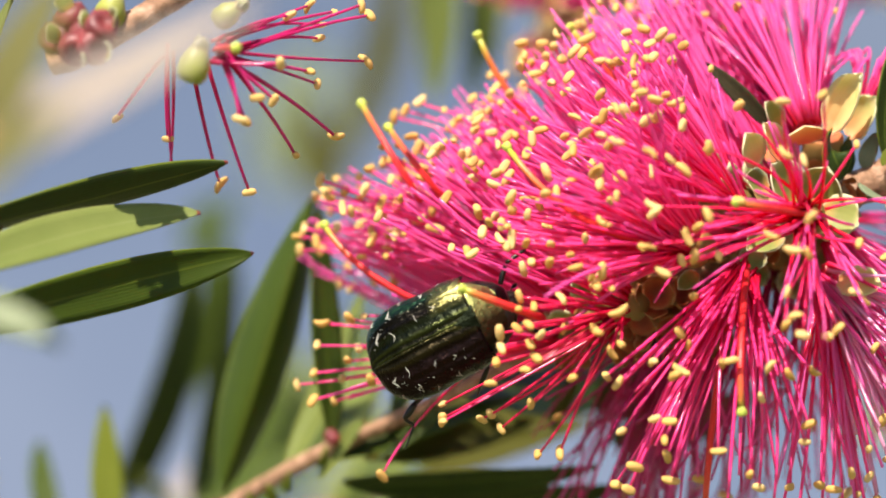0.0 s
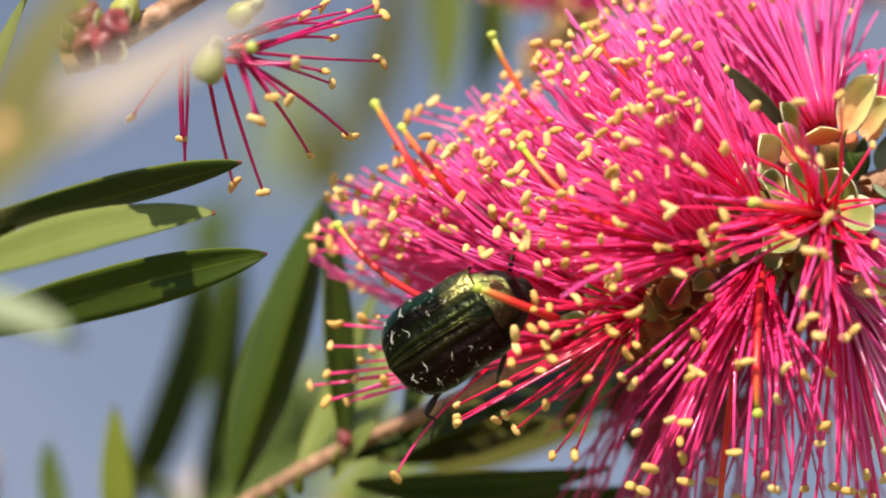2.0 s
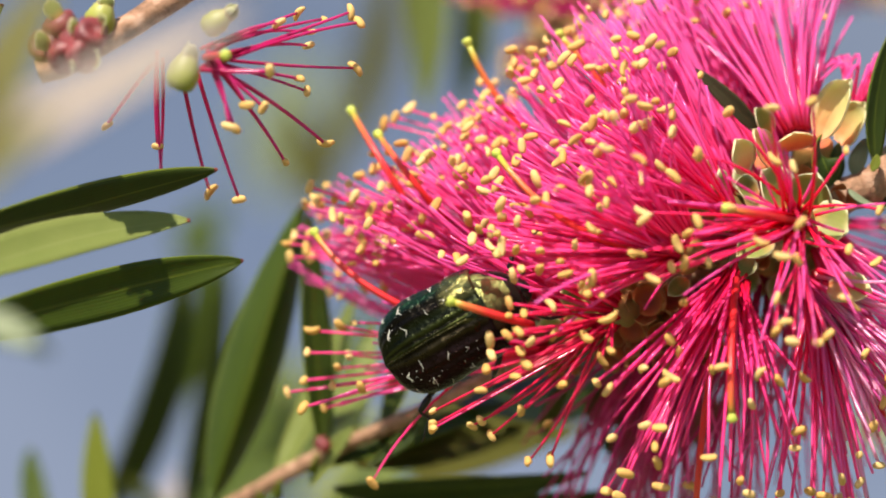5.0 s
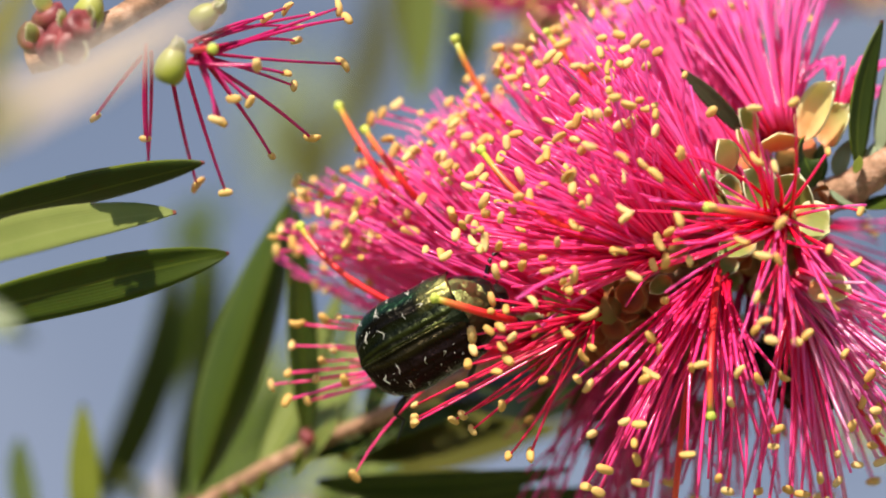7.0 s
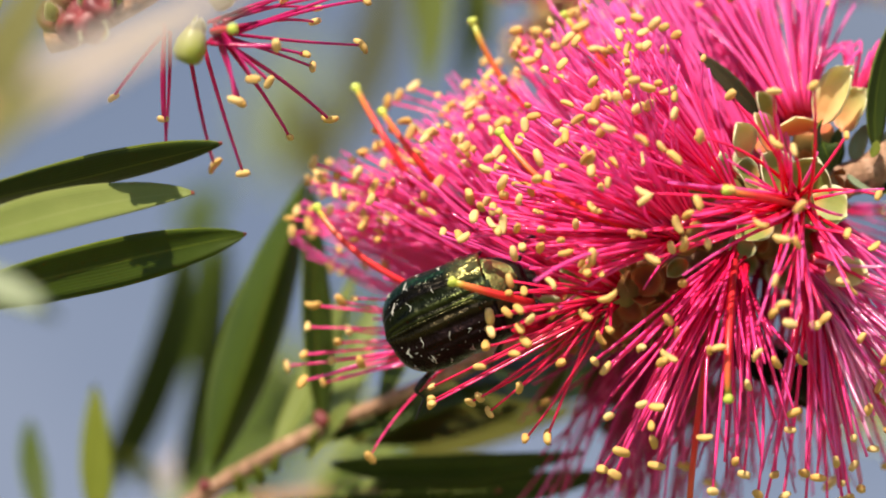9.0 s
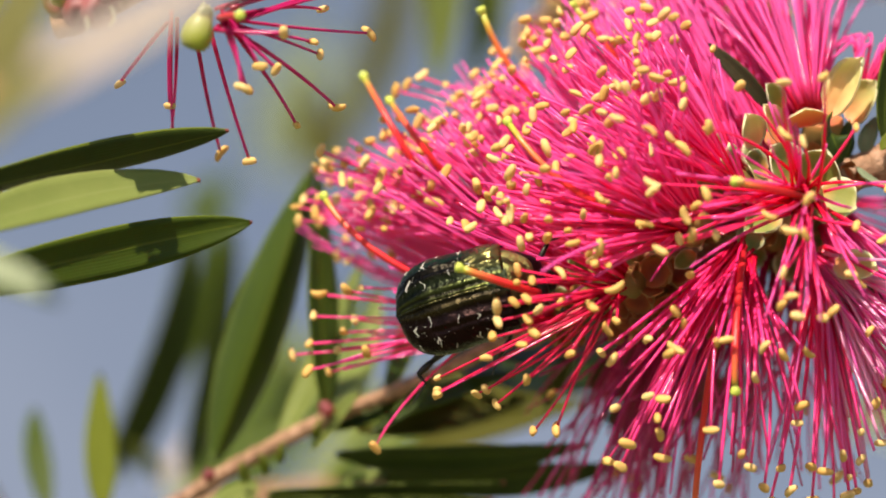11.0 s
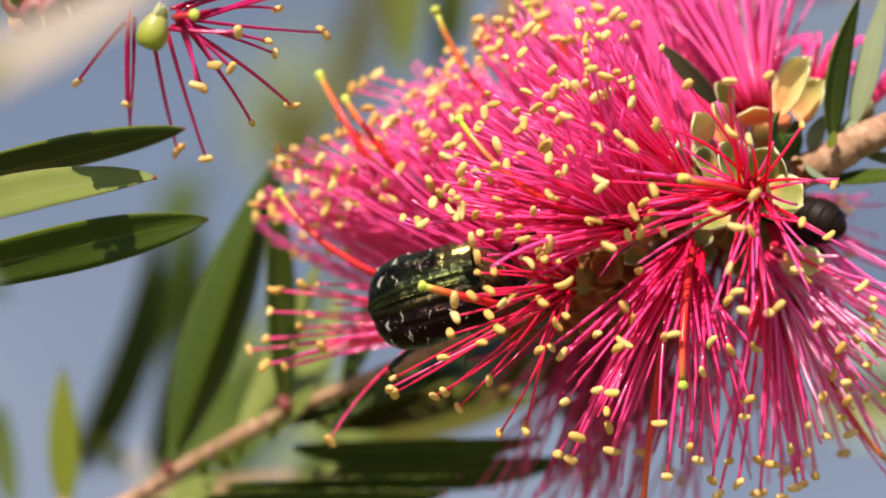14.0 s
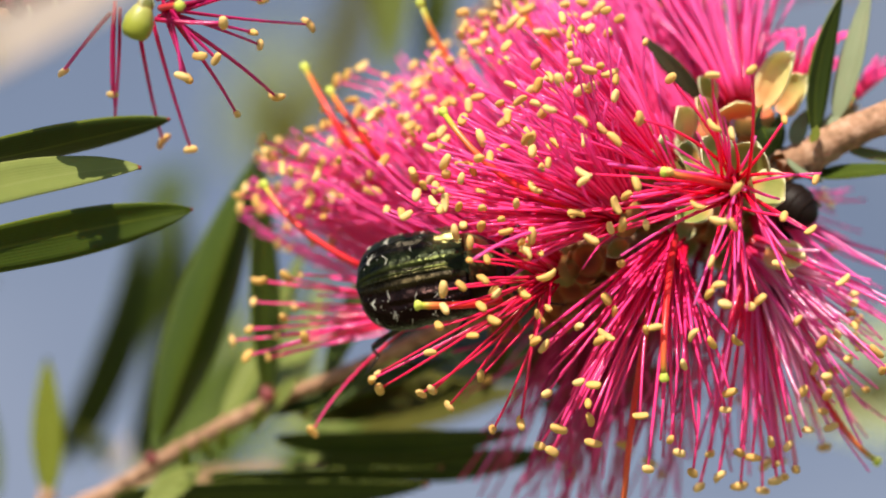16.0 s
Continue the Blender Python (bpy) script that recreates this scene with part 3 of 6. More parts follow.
        b = Vector(base)
        d, c = Vector(tip) - b, Vector(mid) - b
        ctrl = c * 2 - d * 0.5
        line = [bezier(Vector((0, 0, 0)), ctrl, d, i / 10) for i in range(11)]
        v, f, u = tube(line, lambda s: r * (1.15 - 0.25 * s), 7)
        ob = part(name, mesh_of("style", v, f, [M_STYLE], u), self.ob, label, Matrix.Translation(b - self.o))
        end = (line[-1] - line[-2]).normalized()
        part("stigma", STIGMA_MESH, ob, "lime green stigma", turn_to(end, line[-1]))
        return ob


def petal_meshes(mat):
    shapes = []
    for k, (wide, long) in enumerate(((0.0032, 0.0030), (0.0028, 0.0032), (0.0033, 0.0028))):
        rows, cols = 9, 7
        top, low, uvs = [], [], []
        for i in range(rows + 1):
            s = math.sin(i / rows * math.pi / 2) ** 0.9
            w = wide * 0.5 * max(0.12, math.sqrt(max(0.0, 1 - (1.96 * s - 0.96) ** 2)))
            for j in range(cols + 1):
                v = j / cols * 2 - 1
                bowl = 0.0007 * (0.9 * v * v * (w / wide * 2) + 1.1 * s * s) + 0.00020 * noise.noise((v * 1.6, s * 2.6, k * 5.0))
                rim = 1 + 0.10 * noise.noise((v * 1.3 + 7, s * 3.1, k * 3.0))
                top.append(Vector((-bowl, v * w * rim, s * long * (1 - 0.06 * v * v * rim))))
                low.append(Vector((-bowl + 0.00014, v * w * rim, s * long * (1 - 0.06 * v * v * rim))))
                uvs.append((s, j / cols))
        n, c, faces = len(top), cols + 1, []
        for i in range(rows):
            for j in range(cols):
                a = i * c + j
                faces.append((a, a + 1, a + c + 1, a + c))
                faces.append((n + a, n + a + c, n + a + c + 1, n + a + 1))
            for j in (0, cols):
                a = i * c + j
                q = (a, a + c, n + a + c, n + a)
                faces.append(q if j == 0 else tuple(reversed(q)))
        faces.append(tuple(range(c)) + tuple(n + j for j in reversed(range(c))))
        faces.append(tuple(rows * c + j for j in reversed(range(c))) + tuple(n + rows * c + j for j in range(c)))
        shapes.append(mesh_of("petal", top + low, faces, [mat], uvs + uvs))
    return shapes


def stigma_mesh():
    k = Mat("stigma_lime")
    c = k.mix(k.noise(1800, 2), (0.42, 0.50, 0.05), (0.62, 0.66, 0.14))
    k.color(c).put(Roughness=0.55)
    k.glow_through(c, 0.25)
    v, f, u = lathe([(0.00028, -0.0004), (0.00042, -0.0001), (0.00055, 0.0002), (0.00052, 0.00045), (0.0003, 0.00058), (0.0001, 0.0006)], 10, 0.15)
    return mesh_of("stigma", v, f, [k.m], u)


PETAL_MESH = petal_meshes(M_PETAL)
PETAL_OLD_MESH = petal_meshes(M_PETAL_OLD)
PETAL_CREAM_MESH = petal_meshes(M_PETAL_CREAM)
PETAL_BLUSH_MESH = petal_meshes(M_PETAL_BLUSH)
STIGMA_MESH = stigma_mesh()


# ---- the main bottlebrush ----
def main_flower():
    s = Spike("bottlebrush_flower", (0.02968, 0.00600, 1.50140), "bright pink bottlebrush flower spike with yellow anthers", 11,
              clear=(Vector((-0.00408, -0.00500, 1.49146)), Vector((0.00267, -0.00500, 1.49336)), 0.0062, 0.002))
    axis = [(0.04151, 0.00500, 1.50693), (0.03266, 0.00600, 1.50258), (0.02382, 0.00800, 1.49801), (0.01494, 0.01200, 1.49330), (0.00773, 0.01700, 1.48925)]
    part("spike_axis", twig_mesh("spike_axis", [Vector(p) - s.o for p in axis], lambda q: 0.0034 - 0.0016 * q, [M_BARK]), s.ob, "brown woody flower axis")
    # spent cups packed along the axis
    for k in range(22):
        q = 0.06 + 0.88 * k / 21
        p = spline(axis, 6)[int(q * 24)]
        a = k * 2.39996
        out = Vector((0.35 * math.cos(a * 1.7), -abs(math.cos(a)) - 0.1, math.sin(a))).normalized()
        s.cup(Vector(p) + out * 0.0033, out, 0.54, 4, k, 0.6, True)
    for k, (p, way, size) in enumerate((
        ((0.02132, 0.00000, 1.49633), (-0.2, -0.95, -0.1), 0.80),
        ((0.01982, 0.00300, 1.49329), (-0.3, -0.8, -0.4), 0.70),
        ((0.02391, -0.00300, 1.50328), (-0.3, -0.8, 0.3), 0.70),
        ((0.01913, 0.00600, 1.49107), (-0.3, -0.8, -0.5), 0.70),
        ((0.02297, 0.00600, 1.49270), (0, -0.9, -0.4), 0.70),
        ((0.02415, 0.00300, 1.49636), (0.2, -0.9, 0), 0.70),
        ((0.02645, 0.00600, 1.49408), (0.2, -0.9, -0.3), 0.75),
        ((0.02425, 0.00900, 1.49006), (-0.1, -0.8, -0.5), 0.70),
        ((0.02812, 0.00400, 1.49533), (0.1, -0.9, 0.2), 0.70),
        ((0.02788, 0.00900, 1.49133), (0.1, -0.8, -0.5), 0.70),
    )):
        s.cup(p, way, size, 4, k, 0.5, True)
    # open floret that faces the eye
    s.crown((0.03614, -0.00700, 1.50422), ((-1.4, -17.0, -0.4), (-5.0, -15.0, -2.2), (-2.9, -15.0, -3.6), (-1.5, -15.0, -4.0), (4.2, -9.0, -3.0), (7.3, -5.0, -4.4), (8.0, -3.0, 0.9), (4.3, -7.0, 6.8), (-1.6, -13.0, 5.1), (-3.4, -13.0, 5.8), (-3.7, -15.0, 10.8), (0.2, -15.0, 11.4), (-7.3, -7.0, 10.8), (-10.6, -11.0, 6.5), (-7.7, -13.0, 1.2), (-10.9, -13.0, 0.0), (-11.8, -11.0, -1.2), (-16.2, -11.0, 0.9), (-12.9, -11.0, -2.2), (-15.0, -9.0, -5.6), (-12.1, -10.0, -4.3), (-9.8, -11.0, -4.1), (-13.3, -9.0, -4.5), (-3.3, -13.0, -7.7), (-2.7, -13.0, -10.0), (-1.9, -13.0, -11.9), (-3.6, -13.0, -10.9), (0.7, -12.0, -12.1), (1.7, -11.0, -11.4), (3.8, -9.0, -7.8), (4.7, -8.0, -8.7), (-17.2, -8.0, -3.0)), r=0.00018, tint=M_FILAMENT_RED, wide=0.0015)
    s.cup((0.03614, -0.00650, 1.50422), (-0.2, -0.95, 0.0), 0.8, 0, 1)
    # floret that closes over the feeding beetle's head
    # tint includes the shade that the overhanging mass would cast here
    over_head = s.crown((0.01743, -0.00900, 1.49478), ((-10.6, -4.0, 1.6), (-6.5, -6.0, 1.5), (-10.7, -5.0, 0.4), (-9.2, -5.0, 0.6), (-9.8, -6.0, -1.1), (-10.9, -5.0, -1.5), (-12.6, -4.0, -2.0), (-12.5, -4.0, -3.4), (-8.6, -6.0, -2.2), (-9.6, -5.0, -3.1), (-9.0, -5.0, -4.5), (-13.0, -4.0, -5.0), (-10.2, -5.0, -5.6), (-13.6, -3.0, -7.0), (-18.4, 3.0, -9.3), (-18.4, 3.0, -10.7), (-14.5, 2.0, -10.8), (-13.5, 2.0, -10.4), (-12.6, 2.0, -11.8), (-9.6, -3.0, -9.2), (-8.9, 0.0, -14.4), (-6.7, 0.0, -14.2), (-5.6, -5.0, -6.5), (-3.1, -7.0, -1.9), (-0.9, -8.0, 0.0), (-1.6, -5.0, -4.1), (-0.6, -5.0, -3.3)), bow=0.35, tint=M_FILAMENT_RECESS, tone=4, r=0.00016, bare=0)
    # floret that hangs below the open one
    s.crown((0.03008, -0.00300, 1.49905), ((-10.2, -11.0, -9.3), (-13.6, -10.0, -11.4), (-14.7, -9.0, -10.7), (-10.0, -11.0, -15.0), (-8.6, -12.0, -15.2), (-9.1, -11.0, -17.1), (-8.8, -10.0, -18.8), (-13.2, -8.0, -16.3), (-11.9, -8.0, -19.9), (-7.5, -12.0, -10.2), (-8.1, -12.0, -10.7), (-3.5, -14.0, -9.5), (-2.6, -14.0, -9.2), (1.2, -13.0, -9.9), (0.4, -12.0, -13.0), (-3.8, -11.0, -18.3), (-2.8, -9.0, -23.8), (-0.6, -10.0, -20.7), (-8.4, -8.0, -21.3), (-12.5, -6.0, -22.3), (3.3, -11.0, -10.8), (5.9, -10.0, -10.6), (5.5, -8.0, -15.9), (5.2, -7.0, -17.7), (-13.8, -5.0, -21.8), (0.5, -7.0, -22.2), (2.0, -6.0, -24.3), (-5.9, -10.0, -2.9), (-7.4, -11.0, -6.5), (-6.5, -10.0, -7.8)), bow=0.16, r=0.00021, tint=M_FILAMENT_DEEP, tone=3, wide=0.0017)
    # floret at the twig's end of the spike, hanging
    s.crown((0.03861, 0.00300, 1.49781), ((3.6, -8.0, -20.4), (1.8, -9.0, -19.9), (3.5, -9.0, -17.5), (-1.4, -9.0, -21.1), (-0.1, -8.0, -21.6), (2.7, -6.0, -24.1), (3.6, -5.0, -23.8), (-1.0, -5.0, -24.8), (2.7, -6.0, -22.3), (-3.5, -7.0, -23.7), (-5.4, -6.0, -24.9), (-4.4, -8.0, -21.3), (1.4, -4.0, -25.3)), bow=0.2, r=0.00020, tint=M_FILAMENT, tone=2)
    # right-hand stamens, their sunlit edges painted in by the tint
    s.crown((0.03861, 0.00300, 1.49781), ((5.8, -7.0, -18.7), (7.4, -6.0, -16.8), (5.0, -9.0, -14.6), (7.8, -7.0, -15.0), (9.7, -8.0, -11.2), (10.3, -8.0, -7.7), (10.4, -7.0, -5.4), (9.9, -6.0, -14.7), (4.9, -4.0, -23.0), (9.0, -9.0, -3.1), (7.0, -8, -9.5), (8.6, -6, -12.5), (11.0, -5, -9.5), (6.4, -7, -12.2), (8.4, -5, -18.5)), bow=0.2, r=0.00023, tint=M_FILAMENT_SUNLIT, tone=6, bare=2)
    # the two florets whose stamens lie along the spike
    s.crown((0.02387, -0.00700, 1.50071), ((-16.3, -6.0, 1.0), (-13.9, -7.0, 0.8), (-14.0, -7.0, -0.9), (-12.0, -8.0, -0.3), (-11.5, -8.0, -1.5), (-15.8, -6.0, -0.9), (-16.6, -5.0, -1.7), (-8.9, -9.0, -1.9), (-9.4, -8.0, -3.4), (-8.0, -8.0, -3.6), (-9.9, -8.0, -2.6), (-10.5, -8.0, 1.3), (-4.5, -11.0, 0.5), (-3.0, -10.0, -2.1), (-17.7, -5.0, 1.4), (-18.3, -5.0, 0.9), (-18.9, -5.0, 1.4), (-18.1, -5.0, 2.6), (-18.7, -4.0, 2.9), (-19.9, -4.0, 3.1), (-20.6, -3.0, 2.2), (-17.6, -4.0, 4.3), (-17.8, -4.0, 5.4), (-16.1, -5.0, 3.8), (-14.9, -5.0, 4.8), (-21.1, -2.0, 4.6), (-21.6, -2.0, 0.0), (-19.1, -1.0, 8.1), (-14.1, -4.0, 8.0), (-13.2, -5.0, 6.0), (-11.8, -6.0, 7.1), (-16.0, -2.0, 10.0)), bow=0.3, r=0.00018, tone=3)
    s.crown((0.03000, -0.00300, 1.50460), ((-4.3, -13.0, 6.1), (-8.2, -13.0, 5.1), (-6.9, -14.0, 4.1), (-9.9, -13.0, 4.0), (-6.7, -11.0, 10.2), (-6.8, -12.0, 8.5), (-14.0, -10.0, 6.8), (-15.1, -12.0, 2.8), (-18.4, -8.0, 7.7), (-17.6, -9.0, 6.2), (-14.5, -8.0, 9.7), (-17.3, -7.0, 9.7), (-14.7, -6.0, 11.9), (-10.3, -10.0, 9.1), (-9.2, -10.0, 9.4), (-8.2, -8.0, 11.7), (-11.3, -8.0, 10.6), (-16.2, 0.0, 16.4), (-13.3, -1.0, 15.2), (-10.8, -3.0, 14.5), (-9.1, -2.0, 15.8), (-7.1, -2.0, 15.5), (-5.9, -1.0, 17.0), (-9.3, 0.0, 17.3), (-11.5, 2.0, 18.6), (-17.7, -3.0, 13.9), (-19.4, -2.0, 13.4), (-17.0, 1.0, 16.7)), bow=0.3, r=0.00018)
    # florets at the free end and along the top of the spike
    s.crown((0.01390, 0.00700, 1.49490), ((-27.5, 1.0, 13.8), (-27.0, 3.0, 12.6), (-24.9, 2.0, 12.6), (-23.4, 3.0, 14.1), (-22.4, 3.0, 14.9), (-25.1, -1.0, 10.7), (-24.2, -1.0, 10.4), (-23.4, 5.0, 11.8), (-22.8, 1.0, 12.7), (-21.1, 1.0, 11.2), (-20.9, 6.0, 9.6), (-20.4, 2.0, 8.1), (-22.2, 5.0, 8.3), (-22.2, 2.0, 7.2), (-20.5, 3.0, 6.7), (-18.8, 0.0, 8.0), (-19.5, 3.0, 11.1), (-18.3, 5.0, 11.5), (-17.1, 3.0, 9.3), (-20.9, 4.0, 15.7), (-20.9, 4.0, 17.2), (-20.0, -1.0, 13.7), (-18.8, 4.0, 15.4), (-17.7, 3.0, 15.5), (-19.2, 1.0, 17.4), (-16.5, -1.0, 14.9), (-16.8, 5.0, 17.2), (-17.7, 2.0, 18.3), (-14.7, 4.0, 16.9), (-15.6, 5.0, 16.0), (-14.1, 4.0, 11.5), (-13.2, 5.0, 14.8)), way=(-0.5, 0, 0.8), bow=0.2, r=0.00017)
    s.crown((0.01650, 0.00800, 1.49650), ((-32.9, 8.0, 6.3), (-32.6, 7.0, 4.9), (-30.4, 7.0, 7.5), (-30.8, 6.0, 5.7), (-28.5, 5.0, 7.2), (-29.2, 6.0, 10.2), (-32.2, 9.0, 7.1), (-23.3, 0.0, 4.2), (-25.8, 1.0, 4.1), (-14.6, -4.0, 13.2), (-14.6, -3.0, 14.5), (-14.0, -5.0, 12.0), (-17.0, -2.0, 15.7), (-16.0, -2.0, 16.0), (-13.6, -5.0, 13.2), (-11.3, -5.0, 15.5), (-12.0, -3.0, 16.8), (-9.6, -5.0, 16.4), (-13.7, -2.0, 17.2)), way=(-0.5, 0, 0.8), bow=0.2, r=0.00017)
    s.crown((0.02350, 0.00600, 1.50120), ((-15.6, 2.0, 21.6), (-15.3, 2.0, 20.4), (-14.8, 2.0, 19.4), (-13.5, 1.0, 21.5), (-12.0, 1.0, 22.4), (-12.3, 0.0, 21.1), (-13.2, 0.0, 20.0), (-11.5, -2.0, 19.6), (-8.9, -2.0, 21.7), (-7.7, -3.0, 19.3), (-5.7, -4.0, 19.2), (-3.1, -4.0, 22.5), (-1.4, -5.0, 21.8), (-15.5, 1.0, 17.3), (-14.4, 0.0, 18.2), (-17.0, 2.0, 16.2), (-17.9, 3.0, 15.3), (-18.5, 4.0, 16.9), (-19.1, 3.0, 14.7), (-20.2, 4.0, 14.2), (-20.9, 6.0, 16.0), (-22.3, 6.0, 13.9), (-23.9, 8.0, 14.9), (-26.6, 9.0, 15.8), (-28.1, 10.0, 15.0), (-29.3, 10.0, 14.3)), way=(-0.3, 0, 0.9), bow=0.2, r=0.00017)
    # tuft that shows below the beetle's tail
    s.crown((0.01124, 0.00900, 1.49127), ((-24.9, 0.0, 2.3), (-25.4, -1.0, 0.0), (-25.8, -1.0, -2.9), (-27.6, -1.0, -4.1), (-25.9, -2.0, -5.7), (-21.9, -2.0, 2.8), (-22.2, 0.0, -1.7), (-22.8, -2.0, -3.5), (-20.4, -3.0, 3.1), (-23.8, 1.0, -6.0), (-21.1, 1.0, -0.3), (-19.7, -4.0, -3.7)), bow=0.1, r=0.00017)
    s.floret((0.02387, -0.00700, 1.50071), (0.00933, -0.01400, 1.50619), 28, 0.0125, single=False, seed=2, reach=(0.5, 1.05), petals=0, size=0.7, pollen=0.5)
    s.floret((0.02819, -0.00300, 1.50633), (0.01471, -0.00600, 1.51865), 34, 0.0100, single=False, seed=3, reach=(0.55, 1.1), petals=4, pollen=0.6)
    # florets above, behind and below
    s.floret((0.01809, 0.00000, 1.49557), (0.00288, -0.00200, 1.50441), 36, 0.0085, single=False, pollen=0.32, r=0.00017, seed=27, reach=(0.6, 1.1), petals=0, size=0.7, deep=0.5)
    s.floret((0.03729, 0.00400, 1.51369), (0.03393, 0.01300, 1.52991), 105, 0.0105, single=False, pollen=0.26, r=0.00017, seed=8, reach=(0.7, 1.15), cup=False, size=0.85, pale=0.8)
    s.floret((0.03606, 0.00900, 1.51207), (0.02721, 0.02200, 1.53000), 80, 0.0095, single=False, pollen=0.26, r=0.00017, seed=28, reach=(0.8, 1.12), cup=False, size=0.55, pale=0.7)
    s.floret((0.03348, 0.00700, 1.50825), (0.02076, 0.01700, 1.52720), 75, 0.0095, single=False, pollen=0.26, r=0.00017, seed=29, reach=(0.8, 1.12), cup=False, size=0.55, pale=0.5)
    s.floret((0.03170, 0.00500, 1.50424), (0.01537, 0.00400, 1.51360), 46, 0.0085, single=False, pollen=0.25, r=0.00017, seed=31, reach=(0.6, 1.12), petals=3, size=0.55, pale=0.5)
    s.floret((0.03243, 0.00300, 1.50268), (0.01805, -0.00200, 1.50540), 34, 0.0070, single=False, pollen=0.25, r=0.00017, seed=32, reach=(0.6, 1.12), petals=3, size=0.55)
    s.floret((0.03610, 0.01100, 1.51013), (0.02887, 0.02400, 1.52577), 37, 0.0075, single=False, pollen=0.16, r=0.00017, seed=30, reach=(0.8, 1.12), cup=False, size=0.55, pale=0.6)
    s.floret((0.02474, -0.00700, 1.50197), (0.01367, -0.01300, 1.51331), 57, 0.0110, single=False, pollen=0.33, r=0.00017, seed=21, reach=(0.6, 1.1), petals=0, size=0.7)
    s.floret((0.03089, 0.00600, 1.50604), (0.01787, 0.01400, 1.52488), 80, 0.0105, single=False, pollen=0.26, r=0.00017, seed=9, reach=(0.84, 1.12), pale=0.4)
    s.floret((0.02334, 0.01000, 1.50113), (0.00870, 0.01200, 1.52026), 95, 0.0110, single=False, pollen=0.26, r=0.00017, seed=10, reach=(0.78, 1.04), pale=0.5)
    s.floret((0.01556, 0.01200, 1.49602), (-0.00105, 0.01600, 1.51316), 95, 0.0100, single=False, pollen=0.26, r=0.00017, seed=11, reach=(0.78, 1.04))
    s.floret((0.01133, 0.01300, 1.49299), (-0.01139, 0.02200, 1.50626), 90, 0.0080, single=False, pollen=0.26, r=0.00017, seed=12, reach=(0.78, 1.04))
    s.floret((0.01191, 0.01200, 1.49241), (-0.01330, 0.02000, 1.50380), 36, 0.0045, single=False, pollen=0.33, r=0.00017, seed=13, reach=(0.6, 1.08))
    # low stamens in the spike's shade, which is put into their colour
    s.floret((0.02706, 0.01200, 1.49658), (0.01858, 0.01400, 1.47531), 24, 0.0150, single=False, pollen=0.22, r=0.00018, seed=15, shaded=0.8, sway=2.6)
    s.floret((0.03433, 0.01200, 1.49897), (0.03135, 0.01400, 1.47465), 28, 0.0160, single=False, pollen=0.28, r=0.00018, seed=16, shaded=0.8, sway=2.6)
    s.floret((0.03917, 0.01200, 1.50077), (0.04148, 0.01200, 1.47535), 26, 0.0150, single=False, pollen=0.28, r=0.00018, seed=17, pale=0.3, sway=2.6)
    s.floret((0.02435, 0.01800, 1.49407), (0.01850, 0.02200, 1.47108), 44, 0.0100, single=False, pollen=0.22, r=0.00018, seed=23, reach=(0.7, 1.2), shaded=0.8, sway=2.6)
    s.floret((0.03119, 0.01900, 1.49649), (0.02333, 0.02400, 1.46902), 40, 0.0120, single=False, pollen=0.22, r=0.00018, seed=24, reach=(0.7, 1.2), shaded=0.8, sway=2.6)
    s.floret((0.04040, 0.00600, 1.50195), (0.04874, 0.00400, 1.48947), 44, 0.0110, single=False, cup=False, pollen=0.33, r=0.00017, seed=18, pale=0.7)
    s.floret((0.04180, 0.01400, 1.50258), (0.05103, 0.02000, 1.49949), 20, 0.0060, single=False, cup=False, pollen=0.33, r=0.00017, seed=19, pale=0.5)
    s.floret((0.03392, 0.01400, 1.50718), (0.02504, 0.02800, 1.52699), 75, 0.0105, single=False, pollen=0.33, r=0.00017, seed=20, reach=(0.84, 1.12), pale=0.6)
    s.floret((0.01853, 0.01800, 1.49809), (0.00483, 0.02600, 1.51847), 75, 0.0100, single=False, pollen=0.33, r=0.00017, seed=25, reach=(0.78, 1.04), pale=0.5)
    s.floret((0.01387, 0.00600, 1.49491), (-0.00309, 0.00800, 1.50873), 62, 0.0090, single=False, pollen=0.26, r=0.00017, seed=26, reach=(0.78, 1.04))
    s.cup((0.03907, 0.00450, 1.51221), (0.05, -0.45, 0.90), 1.0, 0, 8)
    s.cup((0.03433, 0.00200, 1.51071), (-0.5, -0.5, 0.7), 0.8, 0, 9)
    s.floret((0.03861, 0.00300, 1.49781), (0.05150, -0.00300, 1.48600), 40, 0.0080, single=False, pollen=0.4, r=0.00018, seed=33, reach=(0.7, 1.15), cup=False, pale=0.7, sway=1.5)
